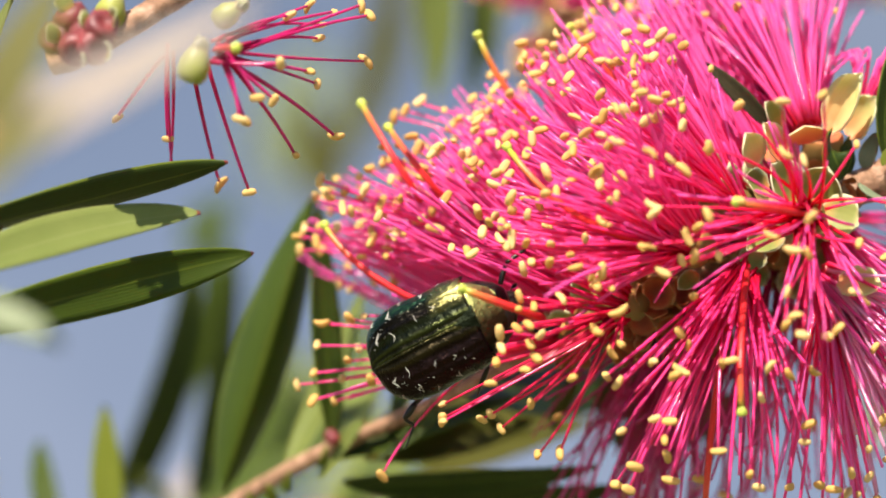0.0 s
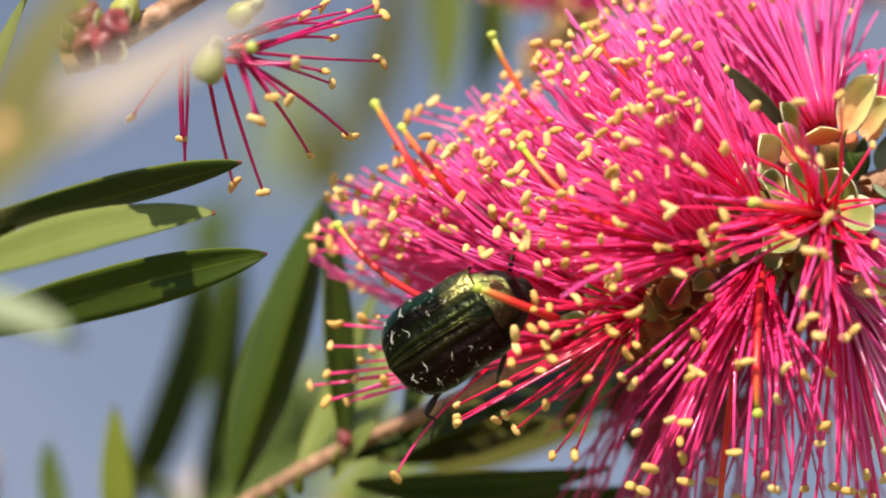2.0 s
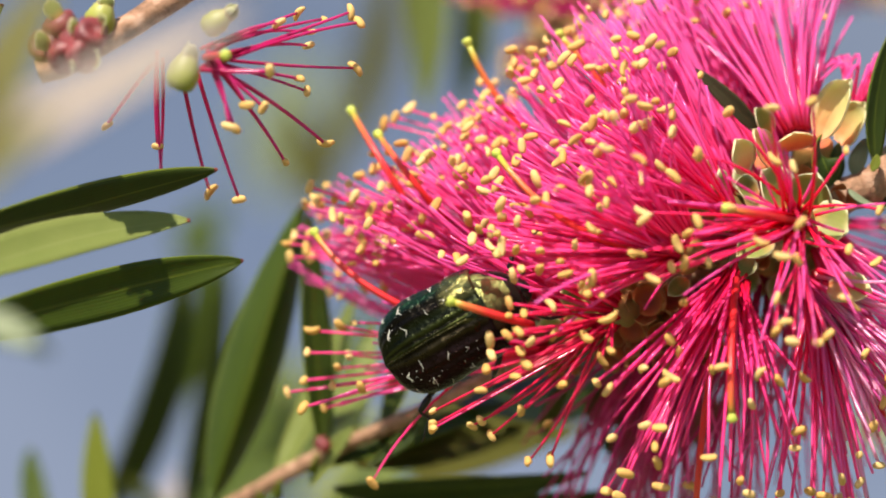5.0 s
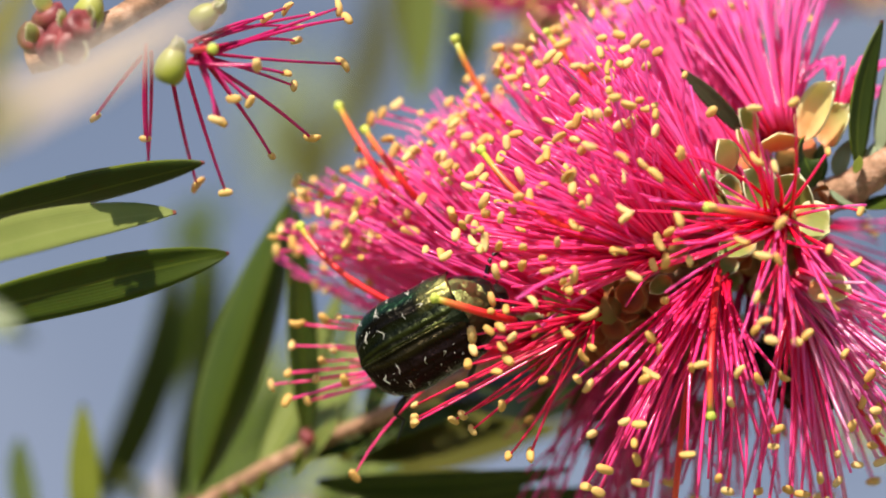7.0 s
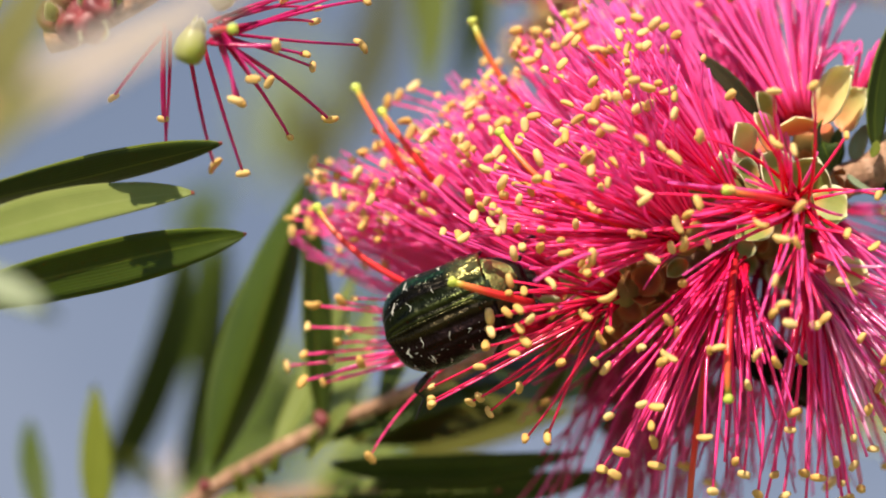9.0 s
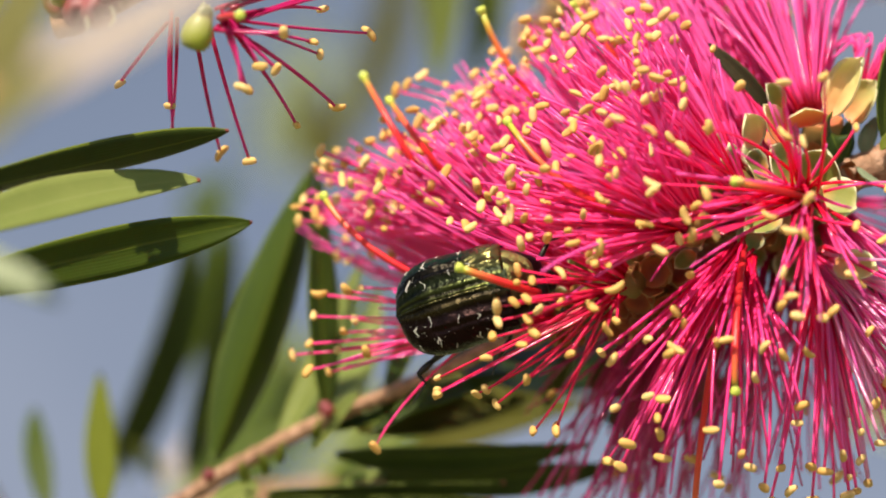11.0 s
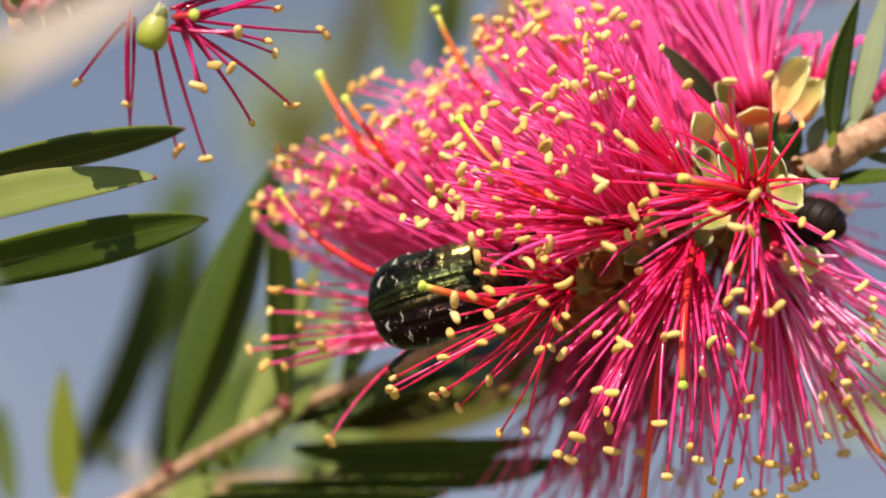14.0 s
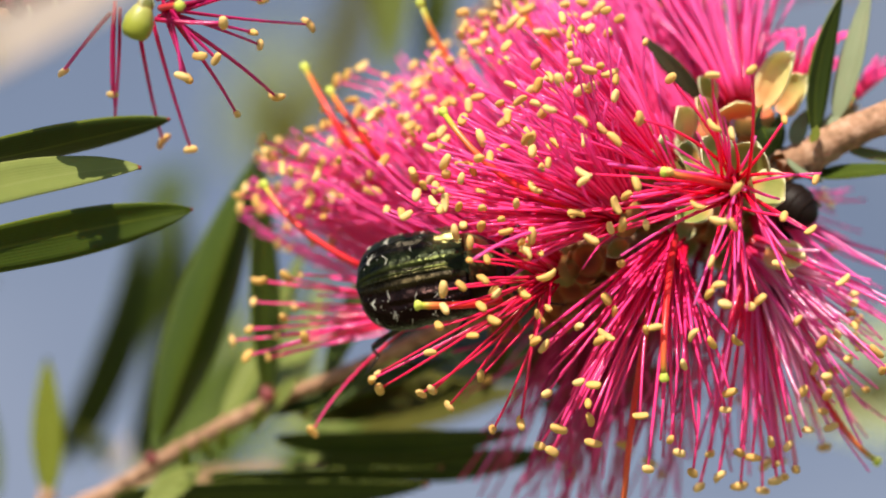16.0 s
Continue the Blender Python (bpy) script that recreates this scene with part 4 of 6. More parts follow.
    # loose petals round the open floret and the cup above it
    for k, (base, tip, wide, lean, meshes) in enumerate((
        ((0.03751, -0.00300, 1.50453), (0.03893, -0.00500, 1.50930), 0.95, 0.2, PETAL_MESH),
        ((0.03587, -0.00300, 1.50487), (0.03219, -0.00450, 1.50890), 0.90, -0.3, PETAL_MESH),
        ((0.03734, -0.00500, 1.50415), (0.04176, -0.00650, 1.50242), 1.00, 0.2, PETAL_MESH),
        ((0.03401, -0.00300, 1.50262), (0.02993, -0.00450, 1.50022), 0.62, -0.2, PETAL_MESH),
        ((0.03992, 0.00000, 1.49725), (0.04416, -0.00200, 1.49636), 0.80, 0.2, PETAL_CREAM_MESH),
        ((0.03151, -0.00100, 1.50923), (0.02956, -0.00300, 1.51303), 0.62, -0.2, PETAL_CREAM_MESH),
        ((0.03447, 0.00000, 1.50988), (0.03170, -0.00100, 1.51354), 0.55, -0.3, PETAL_BLUSH_MESH),
        ((0.03451, 0.00300, 1.51271), (0.03212, 0.00100, 1.51570), 0.62, -0.3, PETAL_MESH),
        ((0.03682, 0.00200, 1.51151), (0.03651, 0.00000, 1.51392), 1.40, 0.0, PETAL_BLUSH_MESH),
        ((0.03946, 0.00300, 1.51276), (0.04356, 0.00100, 1.51854), 0.50, 0.3, PETAL_CREAM_MESH),
        ((0.04187, 0.00500, 1.51225), (0.04486, 0.00300, 1.51603), 0.80, 0.4, PETAL_CREAM_MESH),
        ((0.03275, -0.00200, 1.50674), (0.02931, -0.00400, 1.50772), 0.70, -0.3, PETAL_MESH),
        ((0.03177, 0.00000, 1.50085), (0.02977, -0.00200, 1.49799), 0.70, -0.2, PETAL_MESH),
        ((0.02523, -0.00300, 1.49842), (0.02314, -0.00400, 1.49665), 0.70, -0.3, PETAL_MESH),
    )):
        s.petal(base, tip, wide, lean, meshes[k % 3])
    # styles with lime tips
    for base, mid, tip in (
        ((-0.00295, 0.00800, 1.50628), (-0.00616, 0.00800, 1.51150), (-0.00914, 0.01300, 1.51674)),
        ((0.00124, 0.00800, 1.50423), (-0.00313, 0.00500, 1.50965), (-0.00627, 0.01000, 1.51408)),
        ((0.02264, 0.00800, 1.50203), (0.01014, 0.01000, 1.51293), (0.00333, 0.01000, 1.52367)),
        ((0.02851, 0.00600, 1.50617), (0.01970, 0.00800, 1.51642), (0.01303, 0.00800, 1.52423)),
        ((0.02358, -0.00700, 1.50071), (0.01335, -0.01300, 1.50397), (0.00594, -0.01000, 1.51128)),
        ((-0.00195, 0.00200, 1.49514), (-0.00874, 0.00300, 1.49909), (-0.01304, 0.00600, 1.50380)),
        ((0.02990, -0.00700, 1.49838), (0.02860, -0.01500, 1.49067), (0.02850, -0.01600, 1.48491)),
        ((0.02997, -0.00600, 1.49837), (0.02657, -0.00600, 1.48523), (0.02450, -0.00400, 1.45848)),
        ((0.03604, -0.00800, 1.50410), (0.03190, -0.01800, 1.50469), (0.02814, -0.02000, 1.50535)),
        ((0.03871, 0.00200, 1.49910), (0.04636, 0.00400, 1.48300), (0.05261, 0.00500, 1.47552)),
    ):
        s.style(base, mid, tip)
    # lone stamens along the outline
    for base, tip in (
        ((0.00223, 0.00300, 1.48880), (-0.00748, 0.00400, 1.47772)), ((0.01784, -0.00600, 1.49392), (-0.00105, -0.00800, 1.48382)),
    ):
        b, e = Vector(base), Vector(tip)
        s.stamen(b, (e - b).normalized() + Vector((0, 0, 0.12)), e, False, 0.00016, tone=3)
    # the curled young florets by the stem
    for k, (base, tip) in enumerate((((0.04305, 0.00600, 1.51458), (0.04557, 0.00800, 1.52108)), ((0.04957, 0.01000, 1.51333), (0.05218, 0.01200, 1.51835)))):
        b, e = Vector(base), Vector(tip)
        s.cup(b, e - b, 0.45, 3, k, 0.35)
        for i in range(16):
            a = i * 2.4
            out = Vector((math.cos(a), math.sin(a) * 0.7, 0.2 * math.sin(a))) * 0.0035
            line = [b, b + (e - b) * 0.6 + out * 0.5, e + out, e + out * 1.6 - (e - b) * 0.25]
            line = [p - s.o for p in spline(line, 5)]
            n = len(s.f)
            tube(line, filament_radius(0.0002), 5, s.v, s.f, s.u)
            s.slot += [0] * (len(s.f) - n)
    s.close()
    bent = s.style((0.00910, -0.01100, 1.49416), (0.00567, -0.01400, 1.49513), (0.00127, -0.01500, 1.49646), 0.0004, "red style bent over the beetle")
    return s.ob, bent, over_head


def main_branch():
    ob = thing("bottlebrush_branch", (-0.01329, 0.02800, 1.47944), "brown bottlebrush twig with long green leaves", "branch")
    o = Vector(ob.location)
    path = [(-0.05366, 0.04400, 1.45856), (-0.03270, 0.03700, 1.46821), (-0.02270, 0.03200, 1.47442), (-0.01329, 0.02800, 1.47944), (-0.00342, 0.02300, 1.48377), (0.00773, 0.01700, 1.48925)]
    part("twig", twig_mesh("twig", [Vector(p) - o for p in path], lambda q: 0.00100 - 0.00022 * q + 0.00012 * math.sin(q * 47) ** 6, [M_BARK]), ob, "brown woody twig")
    path = [(0.04133, 0.00500, 1.50661), (0.04469, 0.00400, 1.50770), (0.04880, 0.00300, 1.51028), (0.05823, 0.00200, 1.51409)]
    part("twig", twig_mesh("twig", [Vector(p) - o for p in path], lambda q: 0.0019 - 0.0003 * q + 0.0002 * math.sin(q * 21) ** 4, [M_BARK]), ob, "rough grey-brown twig behind the flower")
    for k, p in enumerate(((-0.01310, 0.02500, 1.48047), (-0.02651, 0.03000, 1.47298), (-0.01350, 0.02600, 1.48085))):
        v, f, u = blob((0.0015, 0.0013, 0.0017), 7, 9)
        part("bud", mesh_of("bud", v, f, [M_BUD], u), ob, "small dark red bud", turn_to((0.2, -0.3, 1), Vector(p) - o))
    D, G, L = M_LEAF_DARK, M_LEAF, M_LEAF_LIGHT
    for base, tip in (((-0.01846, 0.029, 1.47464), (-0.01811, 0.027, 1.47694)), ((-0.01985, 0.029, 1.47338), (-0.02068, 0.027, 1.47569)), ((-0.01481, 0.029, 1.47747), (-0.01378, 0.027, 1.47976)), ((-0.01254, 0.029, 1.47904), (-0.01297, 0.027, 1.48196)), ((-0.02237, 0.029, 1.47244), (-0.02275, 0.027, 1.47475)), ((-0.00913, 0.029, 1.48156), (-0.0072, 0.027, 1.48258))):
        v, f, u = lathe([(0.00045, 0), (0.0006, 0.0005), (0.00045, 0.0016), (0.0002, 0.0028), (0.00005, 0.0030)], 8, 0.15)
        part("leaf_bud", mesh_of("leaf_bud", v, f, [M_LEAF_YELLOW], u), ob, "small yellow-green leaf bud", turn_to(Vector(tip) - Vector(base), Vector(base) - o))
    # upright leaves by the flower's left end
    leaf(ob, (-0.02627, 0.03300, 1.47412), (-0.02054, 0.03100, 1.49086), (-0.01518, 0.03200, 1.50737), 0.0066, (0.12, -1.0, 0.05), G, "long green leaf folded along its midrib", fold=-0.75)
    leaf(ob, (-0.01324, 0.02700, 1.48012), (-0.01418, 0.02800, 1.49280), (-0.01454, 0.02900, 1.50656), 0.0038, (0.5, -0.85, -0.1), D)
    leaf(ob, (-0.01856, 0.03100, 1.47650), (-0.01386, 0.03500, 1.48561), (-0.00980, 0.03800, 1.49710), 0.0046, (-0.5, -0.5, 0.7), L)
    leaf(ob, (-0.01432, 0.03000, 1.47845), (-0.01037, 0.04600, 1.48321), (-0.00789, 0.05400, 1.49360), 0.0046, (-0.4, -0.7, 0.5), L)
    leaf(ob, (-0.00661, 0.02600, 1.48246), (-0.00421, 0.03400, 1.48880), (-0.00361, 0.03800, 1.49385), 0.0030, (-0.3, -0.8, 0.4), G)
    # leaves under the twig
    # dark tone here includes the flower's shade on these leaves
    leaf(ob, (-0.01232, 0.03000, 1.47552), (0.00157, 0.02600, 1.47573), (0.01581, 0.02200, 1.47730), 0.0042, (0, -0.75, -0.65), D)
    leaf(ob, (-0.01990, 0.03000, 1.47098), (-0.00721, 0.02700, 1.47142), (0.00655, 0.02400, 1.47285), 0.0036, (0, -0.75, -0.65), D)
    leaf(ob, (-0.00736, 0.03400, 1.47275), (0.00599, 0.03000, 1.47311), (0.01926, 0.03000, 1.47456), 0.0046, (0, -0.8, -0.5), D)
    # thin bright leaf put in for the lit strip between the dark ones
    leaf(ob, (-0.01253, 0.03600, 1.47122), (-0.00672, 0.03400, 1.47288), (0.00158, 0.03400, 1.47402), 0.0016, (0, -0.5, 0.85), L)
    leaf(ob, (-0.00979, 0.03000, 1.47805), (-0.00098, 0.03600, 1.47936), (0.00935, 0.04000, 1.48144), 0.0050, (-0.1, -0.8, 0.5), M_LEAF_OLIVE)
    leaf(ob, (-0.01485, 0.03000, 1.47616), (-0.01218, 0.02600, 1.47949), (-0.00962, 0.02400, 1.48269), 0.0030, (-0.3, -0.7, 0.6), L)
    leaf(ob, (-0.00828, 0.02000, 1.47853), (-0.00335, 0.02000, 1.48222), (-0.00212, 0.02000, 1.48469), 0.0018, (-0.3, -0.8, -0.2), D)
    leaf(ob, (-0.01291, 0.02800, 1.47822), (-0.00268, 0.02600, 1.48142), (0.00735, 0.02400, 1.48493), 0.0040, (-0.1, -0.6, 0.8), G)
    leaf(ob, (-0.02130, 0.03100, 1.47184), (-0.02426, 0.02800, 1.46943), (-0.02771, 0.02400, 1.46586), 0.0036, (0, -0.7, 0.7), L)
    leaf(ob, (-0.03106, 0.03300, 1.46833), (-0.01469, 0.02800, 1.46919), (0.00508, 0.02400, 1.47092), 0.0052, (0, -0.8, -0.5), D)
    leaf(ob, (-0.00721, 0.02500, 1.48207), (0.00280, 0.04800, 1.48142), (0.01503, 0.06000, 1.47912), 0.0080, (-0.3, -0.8, 0.5), M_LEAF_OLIVE)
    leaf(ob, (-0.00402, 0.075, 1.47377), (0.00576, 0.07, 1.47716), (0.01738, 0.065, 1.48047), 0.0042, (-0.1, -0.9, 0.1), M_LEAF_OLIVE)
    leaf(ob, (-0.00248, 0.06, 1.48067), (0.00295, 0.06, 1.48135), (0.01177, 0.06, 1.48134), 0.0036, (-0.1, -0.8, 0.4), G)
    # dark leaves added as filler for the shaded gaps behind the stamens
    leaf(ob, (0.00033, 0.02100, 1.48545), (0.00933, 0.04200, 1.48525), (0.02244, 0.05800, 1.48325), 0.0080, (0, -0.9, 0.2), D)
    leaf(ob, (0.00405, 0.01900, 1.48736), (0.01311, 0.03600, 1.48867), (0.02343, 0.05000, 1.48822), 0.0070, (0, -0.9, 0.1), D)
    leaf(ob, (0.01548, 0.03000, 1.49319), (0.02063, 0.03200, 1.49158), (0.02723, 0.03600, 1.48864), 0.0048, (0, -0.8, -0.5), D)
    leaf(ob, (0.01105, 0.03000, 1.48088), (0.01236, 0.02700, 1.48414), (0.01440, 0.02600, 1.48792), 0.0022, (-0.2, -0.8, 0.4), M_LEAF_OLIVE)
    # more dark filler, giving depth of shade where sky would show
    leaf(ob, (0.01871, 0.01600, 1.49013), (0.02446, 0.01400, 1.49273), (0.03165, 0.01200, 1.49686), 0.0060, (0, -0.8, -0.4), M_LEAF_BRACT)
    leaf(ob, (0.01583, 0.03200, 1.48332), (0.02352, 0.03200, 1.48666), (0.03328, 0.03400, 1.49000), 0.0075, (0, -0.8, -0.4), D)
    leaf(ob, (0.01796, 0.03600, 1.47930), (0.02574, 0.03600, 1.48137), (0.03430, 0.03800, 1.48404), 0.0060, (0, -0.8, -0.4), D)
    # leaves by the far end of the spike
    leaf(ob, (0.04540, 0.00300, 1.50995), (0.04557, 0.00300, 1.51711), (0.04800, 0.00300, 1.52519), 0.0031, (0.55, -0.83, -0.05), D)
    leaf(ob, (0.04776, 0.00400, 1.51167), (0.04938, 0.00400, 1.51779), (0.05134, 0.00500, 1.52686), 0.0030, (-0.55, -0.7, 0.4), M_LEAF_GREY)
    leaf(ob, (0.04550, 0.00500, 1.50584), (0.04936, 0.00200, 1.50597), (0.05658, -0.00200, 1.50671), 0.0024, (0, -0.7, 0.7), G)
    leaf(ob, (0.04907, 0.00500, 1.50879), (0.05198, 0.00400, 1.50773), (0.05772, 0.00200, 1.50718), 0.0022, (0, -0.5, 0.85), L)
    leaf(ob, (0.03362, 0.00400, 1.51334), (0.03029, 0.00300, 1.51685), (0.02686, 0.00300, 1.52022), 0.0019, (0.35, -0.75, -0.55), M_LEAF_BRACT)
    # leaf blade added as the dark body of the cup above
    leaf(ob, (0.04059, 0.00000, 1.50804), (0.03929, -0.00100, 1.51066), (0.03928, 0.00300, 1.51258), 0.0042, (0.6, -0.7, -0.3), D)
    leaf(ob, (0.04324, 0.00400, 1.50888), (0.04382, 0.00400, 1.51068), (0.04463, 0.00500, 1.51270), 0.0019, (-0.3, -0.8, 0.4), M_LEAF_GREY)
    leaf(ob, (0.04575, 0.00400, 1.50926), (0.04658, 0.00400, 1.51071), (0.04775, 0.00500, 1.51273), 0.0014, (-0.2, -0.8, 0.5), M_LEAF_GREY)
    leaf(ob, (0.04471, 0.00100, 1.50917), (0.04518, 0.00100, 1.51012), (0.04529, 0.00100, 1.51096), 0.0010, (0, -0.9, 0.3), M_LEAF_YELLOW)
    leaf(ob, (0.04224, 0.00100, 1.50737), (0.04379, 0.00100, 1.50596), (0.04617, 0.00200, 1.50528), 0.0010, (0, -0.6, 0.8), M_LEAF_GREY)
    leaf(ob, (0.04169, 0.00400, 1.50845), (0.04137, 0.00400, 1.51024), (0.04187, 0.00500, 1.51237), 0.0018, (0.4, -0.8, 0.2), D)
    return ob


def left_branch():
    """The twig beside the flower with three sharp leaves and, nearer, a blurred young shoot."""
    ob = thing("bottlebrush_branch", (-0.04798, -0.04000, 1.49534), "leafy bottlebrush twig with a pale young shoot", "branch")
    o = Vector(ob.location)
    path = [(-0.06117, 0.01000, 1.45000), (-0.05661, -0.01000, 1.47546), (-0.04798, -0.04000, 1.49534), (-0.04215, -0.09500, 1.50127), (-0.03590, -0.11200, 1.50724), (-0.03325, -0.11600, 1.51002)]
    part("twig", twig_mesh("twig", [Vector(p) - o for p in path], lambda q: 0.0015 - 0.0007 * q, [M_YOUNG]), ob, "orange-brown young twig")
    leaf(ob, (-0.05179, -0.02200, 1.50278), (-0.03557, -0.00800, 1.50709), (-0.02264, -0.00200, 1.51047), 0.0050, (0.05, -0.72, -0.72), M_LEAF_DARK, curl=-0.35, fold=-0.10)
    leaf(ob, (-0.05057, -0.03000, 1.49842), (-0.03699, -0.01600, 1.50314), (-0.02490, -0.01100, 1.50523), 0.0052, (0.0, -0.80, 0.6), M_LEAF_LIGHT)
    leaf(ob, (-0.05191, -0.02500, 1.49346), (-0.03292, -0.00600, 1.49828), (-0.02024, 0.00000, 1.50112), 0.0050, (0.0, -0.98, -0.12), M_LEAF)
    leaf(ob, (-0.05078, -0.02800, 1.49189), (-0.04891, -0.01800, 1.50100), (-0.04435, -0.01400, 1.50395), 0.0034, (0.0, -0.8, -0.6), M_LEAF_DARK)
    # near, out of focus
    leaf(ob, (-0.04980, -0.08500, 1.49847), (-0.03846, -0.08800, 1.49644), (-0.03034, -0.09000, 1.49415), 0.0046, (0.0, -0.45, 0.9), M_LEAF_GREY, fold=0.3)
    leaf(ob, (-0.03468, -0.11200, 1.50809), (-0.02583, -0.11800, 1.51174), (-0.01237, -0.12200, 1.51906), 0.0060, (0.1, -0.8, 0.6), M_LEAF_CREAM, waist=0.62)
    leaf(ob, (-0.03508, -0.11200, 1.50767), (-0.03160, -0.11000, 1.51010), (-0.02321, -0.10600, 1.51509), 0.0030, (0.0, -0.6, 0.8), M_LEAF_CREAM)
    leaf(ob, (-0.03538, -0.11300, 1.50742), (-0.03129, -0.11400, 1.51404), (-0.02654, -0.11400, 1.52276), 0.0046, (-0.2, -0.9, 0.4), M_LEAF_STRAW)
    leaf(ob, (-0.03719, -0.10800, 1.50629), (-0.03455, -0.09800, 1.51098), (-0.03279, -0.09000, 1.51585), 0.0028, (-0.3, -0.7, 0.6), M_LEAF_GREY)
    leaf(ob, (-0.03650, -0.12000, 1.50316), (-0.03156, -0.12200, 1.50741), (-0.02607, -0.12200, 1.51170), 0.0032, (0.0, -0.8, 0.5), M_LEAF_STRAW)
    leaf(ob, (-0.03588, -0.11200, 1.50620), (-0.03241, -0.11400, 1.50868), (-0.02839, -0.11600, 1.51154), 0.0030, (0.0, -0.7, 0.7), M_LEAF_YELLOW)
    # behind the shoot, in focus
    leaf(ob, (-0.05059, -0.01500, 1.51032), (-0.04737, -0.01000, 1.51858), (-0.04374, -0.00800, 1.52741), 0.0028, (-0.4, -0.6, 0.7), M_LEAF_LIGHT)
    return ob


def second_flower():
    s = Spike("bottlebrush_flower", (-0.02573, -0.00800, 1.52571), "sparse pink bottlebrush flower with green cups", 23, tint=M_FILAMENT_MAGENTA)
    path = [(-0.03964, -0.01200, 1.52027), (-0.03623, -0.01200, 1.52151), (-0.02900, -0.01000, 1.52587), (-0.02400, -0.00800, 1.52915), (-0.01661, -0.00600, 1.53504)]
    part("spike_axis", twig_mesh("spike_axis", [Vector(p) - s.o for p in path], lambda q: 0.0013, [M_BARK]), s.ob, "brown woody flower axis")
    base = (-0.02283, -0.01600, 1.52117)
    s.crown((-0.02283, -0.01600, 1.52117), ((9.8, 12.0, 1.7), (14.6, 13.0, -0.6), (9.0, 7.0, -1.9), (9.7, 8.0, -3.1), (6.5, -2.0, -1.5), (4.1, -1.0, -4.8), (5.6, 2.0, -4.9), (2.4, -2.0, -6.9), (2.8, 0.0, -7.0), (7.3, 10.0, -10.2), (11.3, 12.0, -8.3), (9.9, 13.0, 3.2), (11.4, 13.0, 4.5), (7.1, 6.0, 3.7), (8.8, 12.0, 5.1), (14.2, 12.0, 5.1), (15.0, 12.0, 4.0)), way=(0.2, -0.5, 0.4), bow=0.12, r=0.00020, bare=0)
    s.crown((-0.02540, -0.00800, 1.52091), ((1.6, 11.0, -12.6), (4.8, 8.0, -13.5)), bow=0.05, r=0.00020, bare=0)
    s.crown((-0.02837, -0.00600, 1.52244), ((-0.4, 4.0, -9.5), (-0.1, 6.0, -12.9), (-5.2, 0.0, -7.4), (-0.5, 8.0, -12.4)), bow=0.05, r=0.00020, bare=0)
    s.style(base, (-0.02140, -0.02000, 1.52117), (-0.02035, -0.02400, 1.52096), 0.0003)
    # round green cups seen from below, and the dark red old florets
    for k, (p, way, size) in enumerate((((-0.02452, -0.02100, 1.51951), (0.30, -0.1, 0.9), 0.72), ((-0.02164, -0.01500, 1.52477), (0.75, -0.2, 0.5), 0.60), ((-0.03349, -0.01200, 1.52536), (0.3, -0.2, 0.9), 0.75))):
        v, f, u = lathe([(r * size, h * size) for r, h in ((0.0004, -0.0026), (0.0015, -0.0024), (0.0021, -0.0014), (0.0021, 0.0002), (0.0014, 0.0018), (0.0008, 0.0026), (0.0003, 0.0028))], 16, 0.08, k)
        cup = part("floret_cup", mesh_of("floret_cup", v, f, [M_GREEN_CUP], u), s.ob, "round pale green cup", turn_to(way, Vector(p) - s.o))
        for j in range(3):
            part("petal", PETAL_MESH[j], cup, "", Matrix.Rotation(j * 2.1, 4, "Z") @ Matrix.Translation((0.0010 * size, 0, 0.0016 * size)) @ Matrix.Scale(0.55, 4))
    for p, way in (((-0.03525, -0.02000, 1.52294), (-0.2, -0.5, 0.6)), ((-0.03609, -0.02100, 1.52111), (0.1, -0.6, -0.3)), ((-0.03337, -0.02200, 1.52347), (0.3, -0.6, 0.4)), ((-0.03696, -0.01800, 1.52474), (-0.4, -0.3, 0.7)), ((-0.03415, -0.02200, 1.52126), (0.4, -0.7, -0.2)), ((-0.03837, -0.01800, 1.52252), (-0.3, -0.7, 0.2))):
        v, f, u = lathe([(0.0005, -0.0024), (0.0013, -0.0019), (0.0017, -0.0006), (0.0016, 0.0005), (0.0009, 0.0008), (0.0005, 0.0005)], 12, 0.1)
        cup = part("floret_cup", mesh_of("floret_cup", v, f, [M_BUD], u), s.ob, "dark red faded floret cup", turn_to(way, Vector(p) - s.o))
        part("petal", PETAL_MESH[1], cup, "", Matrix.Translation((0.001, 0, 0.0004)) @ Matrix.Scale(0.7, 4))
    s.close()
    return s.ob


def green_cup_material():
    k = Mat("green_cup_smooth")
    along, _ = k.uv()
    c = k.ramp(along, [(0.0, (0.18, 0.20, 0.02)), (0.45, (0.30, 0.32, 0.04)), (0.75, (0.42, 0.40, 0.12)), (1.0, (0.56, 0.48, 0.30))])
    c = k.mix(k.math("MULTIPLY", k.noise(900, 3), 0.3), c, (0.26, 0.30, 0.04))
    k.color(c).put(Roughness=0.4)
    k.bump(k.noise(3000, 3), 0.3, 0.0001)
    return k.glow_through(c, 0.2).m


M_GREEN_CUP = green_cup_material()


def far_branch(place, label, leaves, path, radius=0.0016):
    ob = thing("bottlebrush_branch", place, label, "branch", "branches behind the flower")
    o = Vector(place)
    part("twig", twig_mesh("twig", [Vector(p) - o for p in path], lambda q: radius, [M_BARK]), ob)
    for base, mid, tip, width, face, mat in leaves:
        leaf(ob, base, mid, tip, width, face, mat)
    return ob


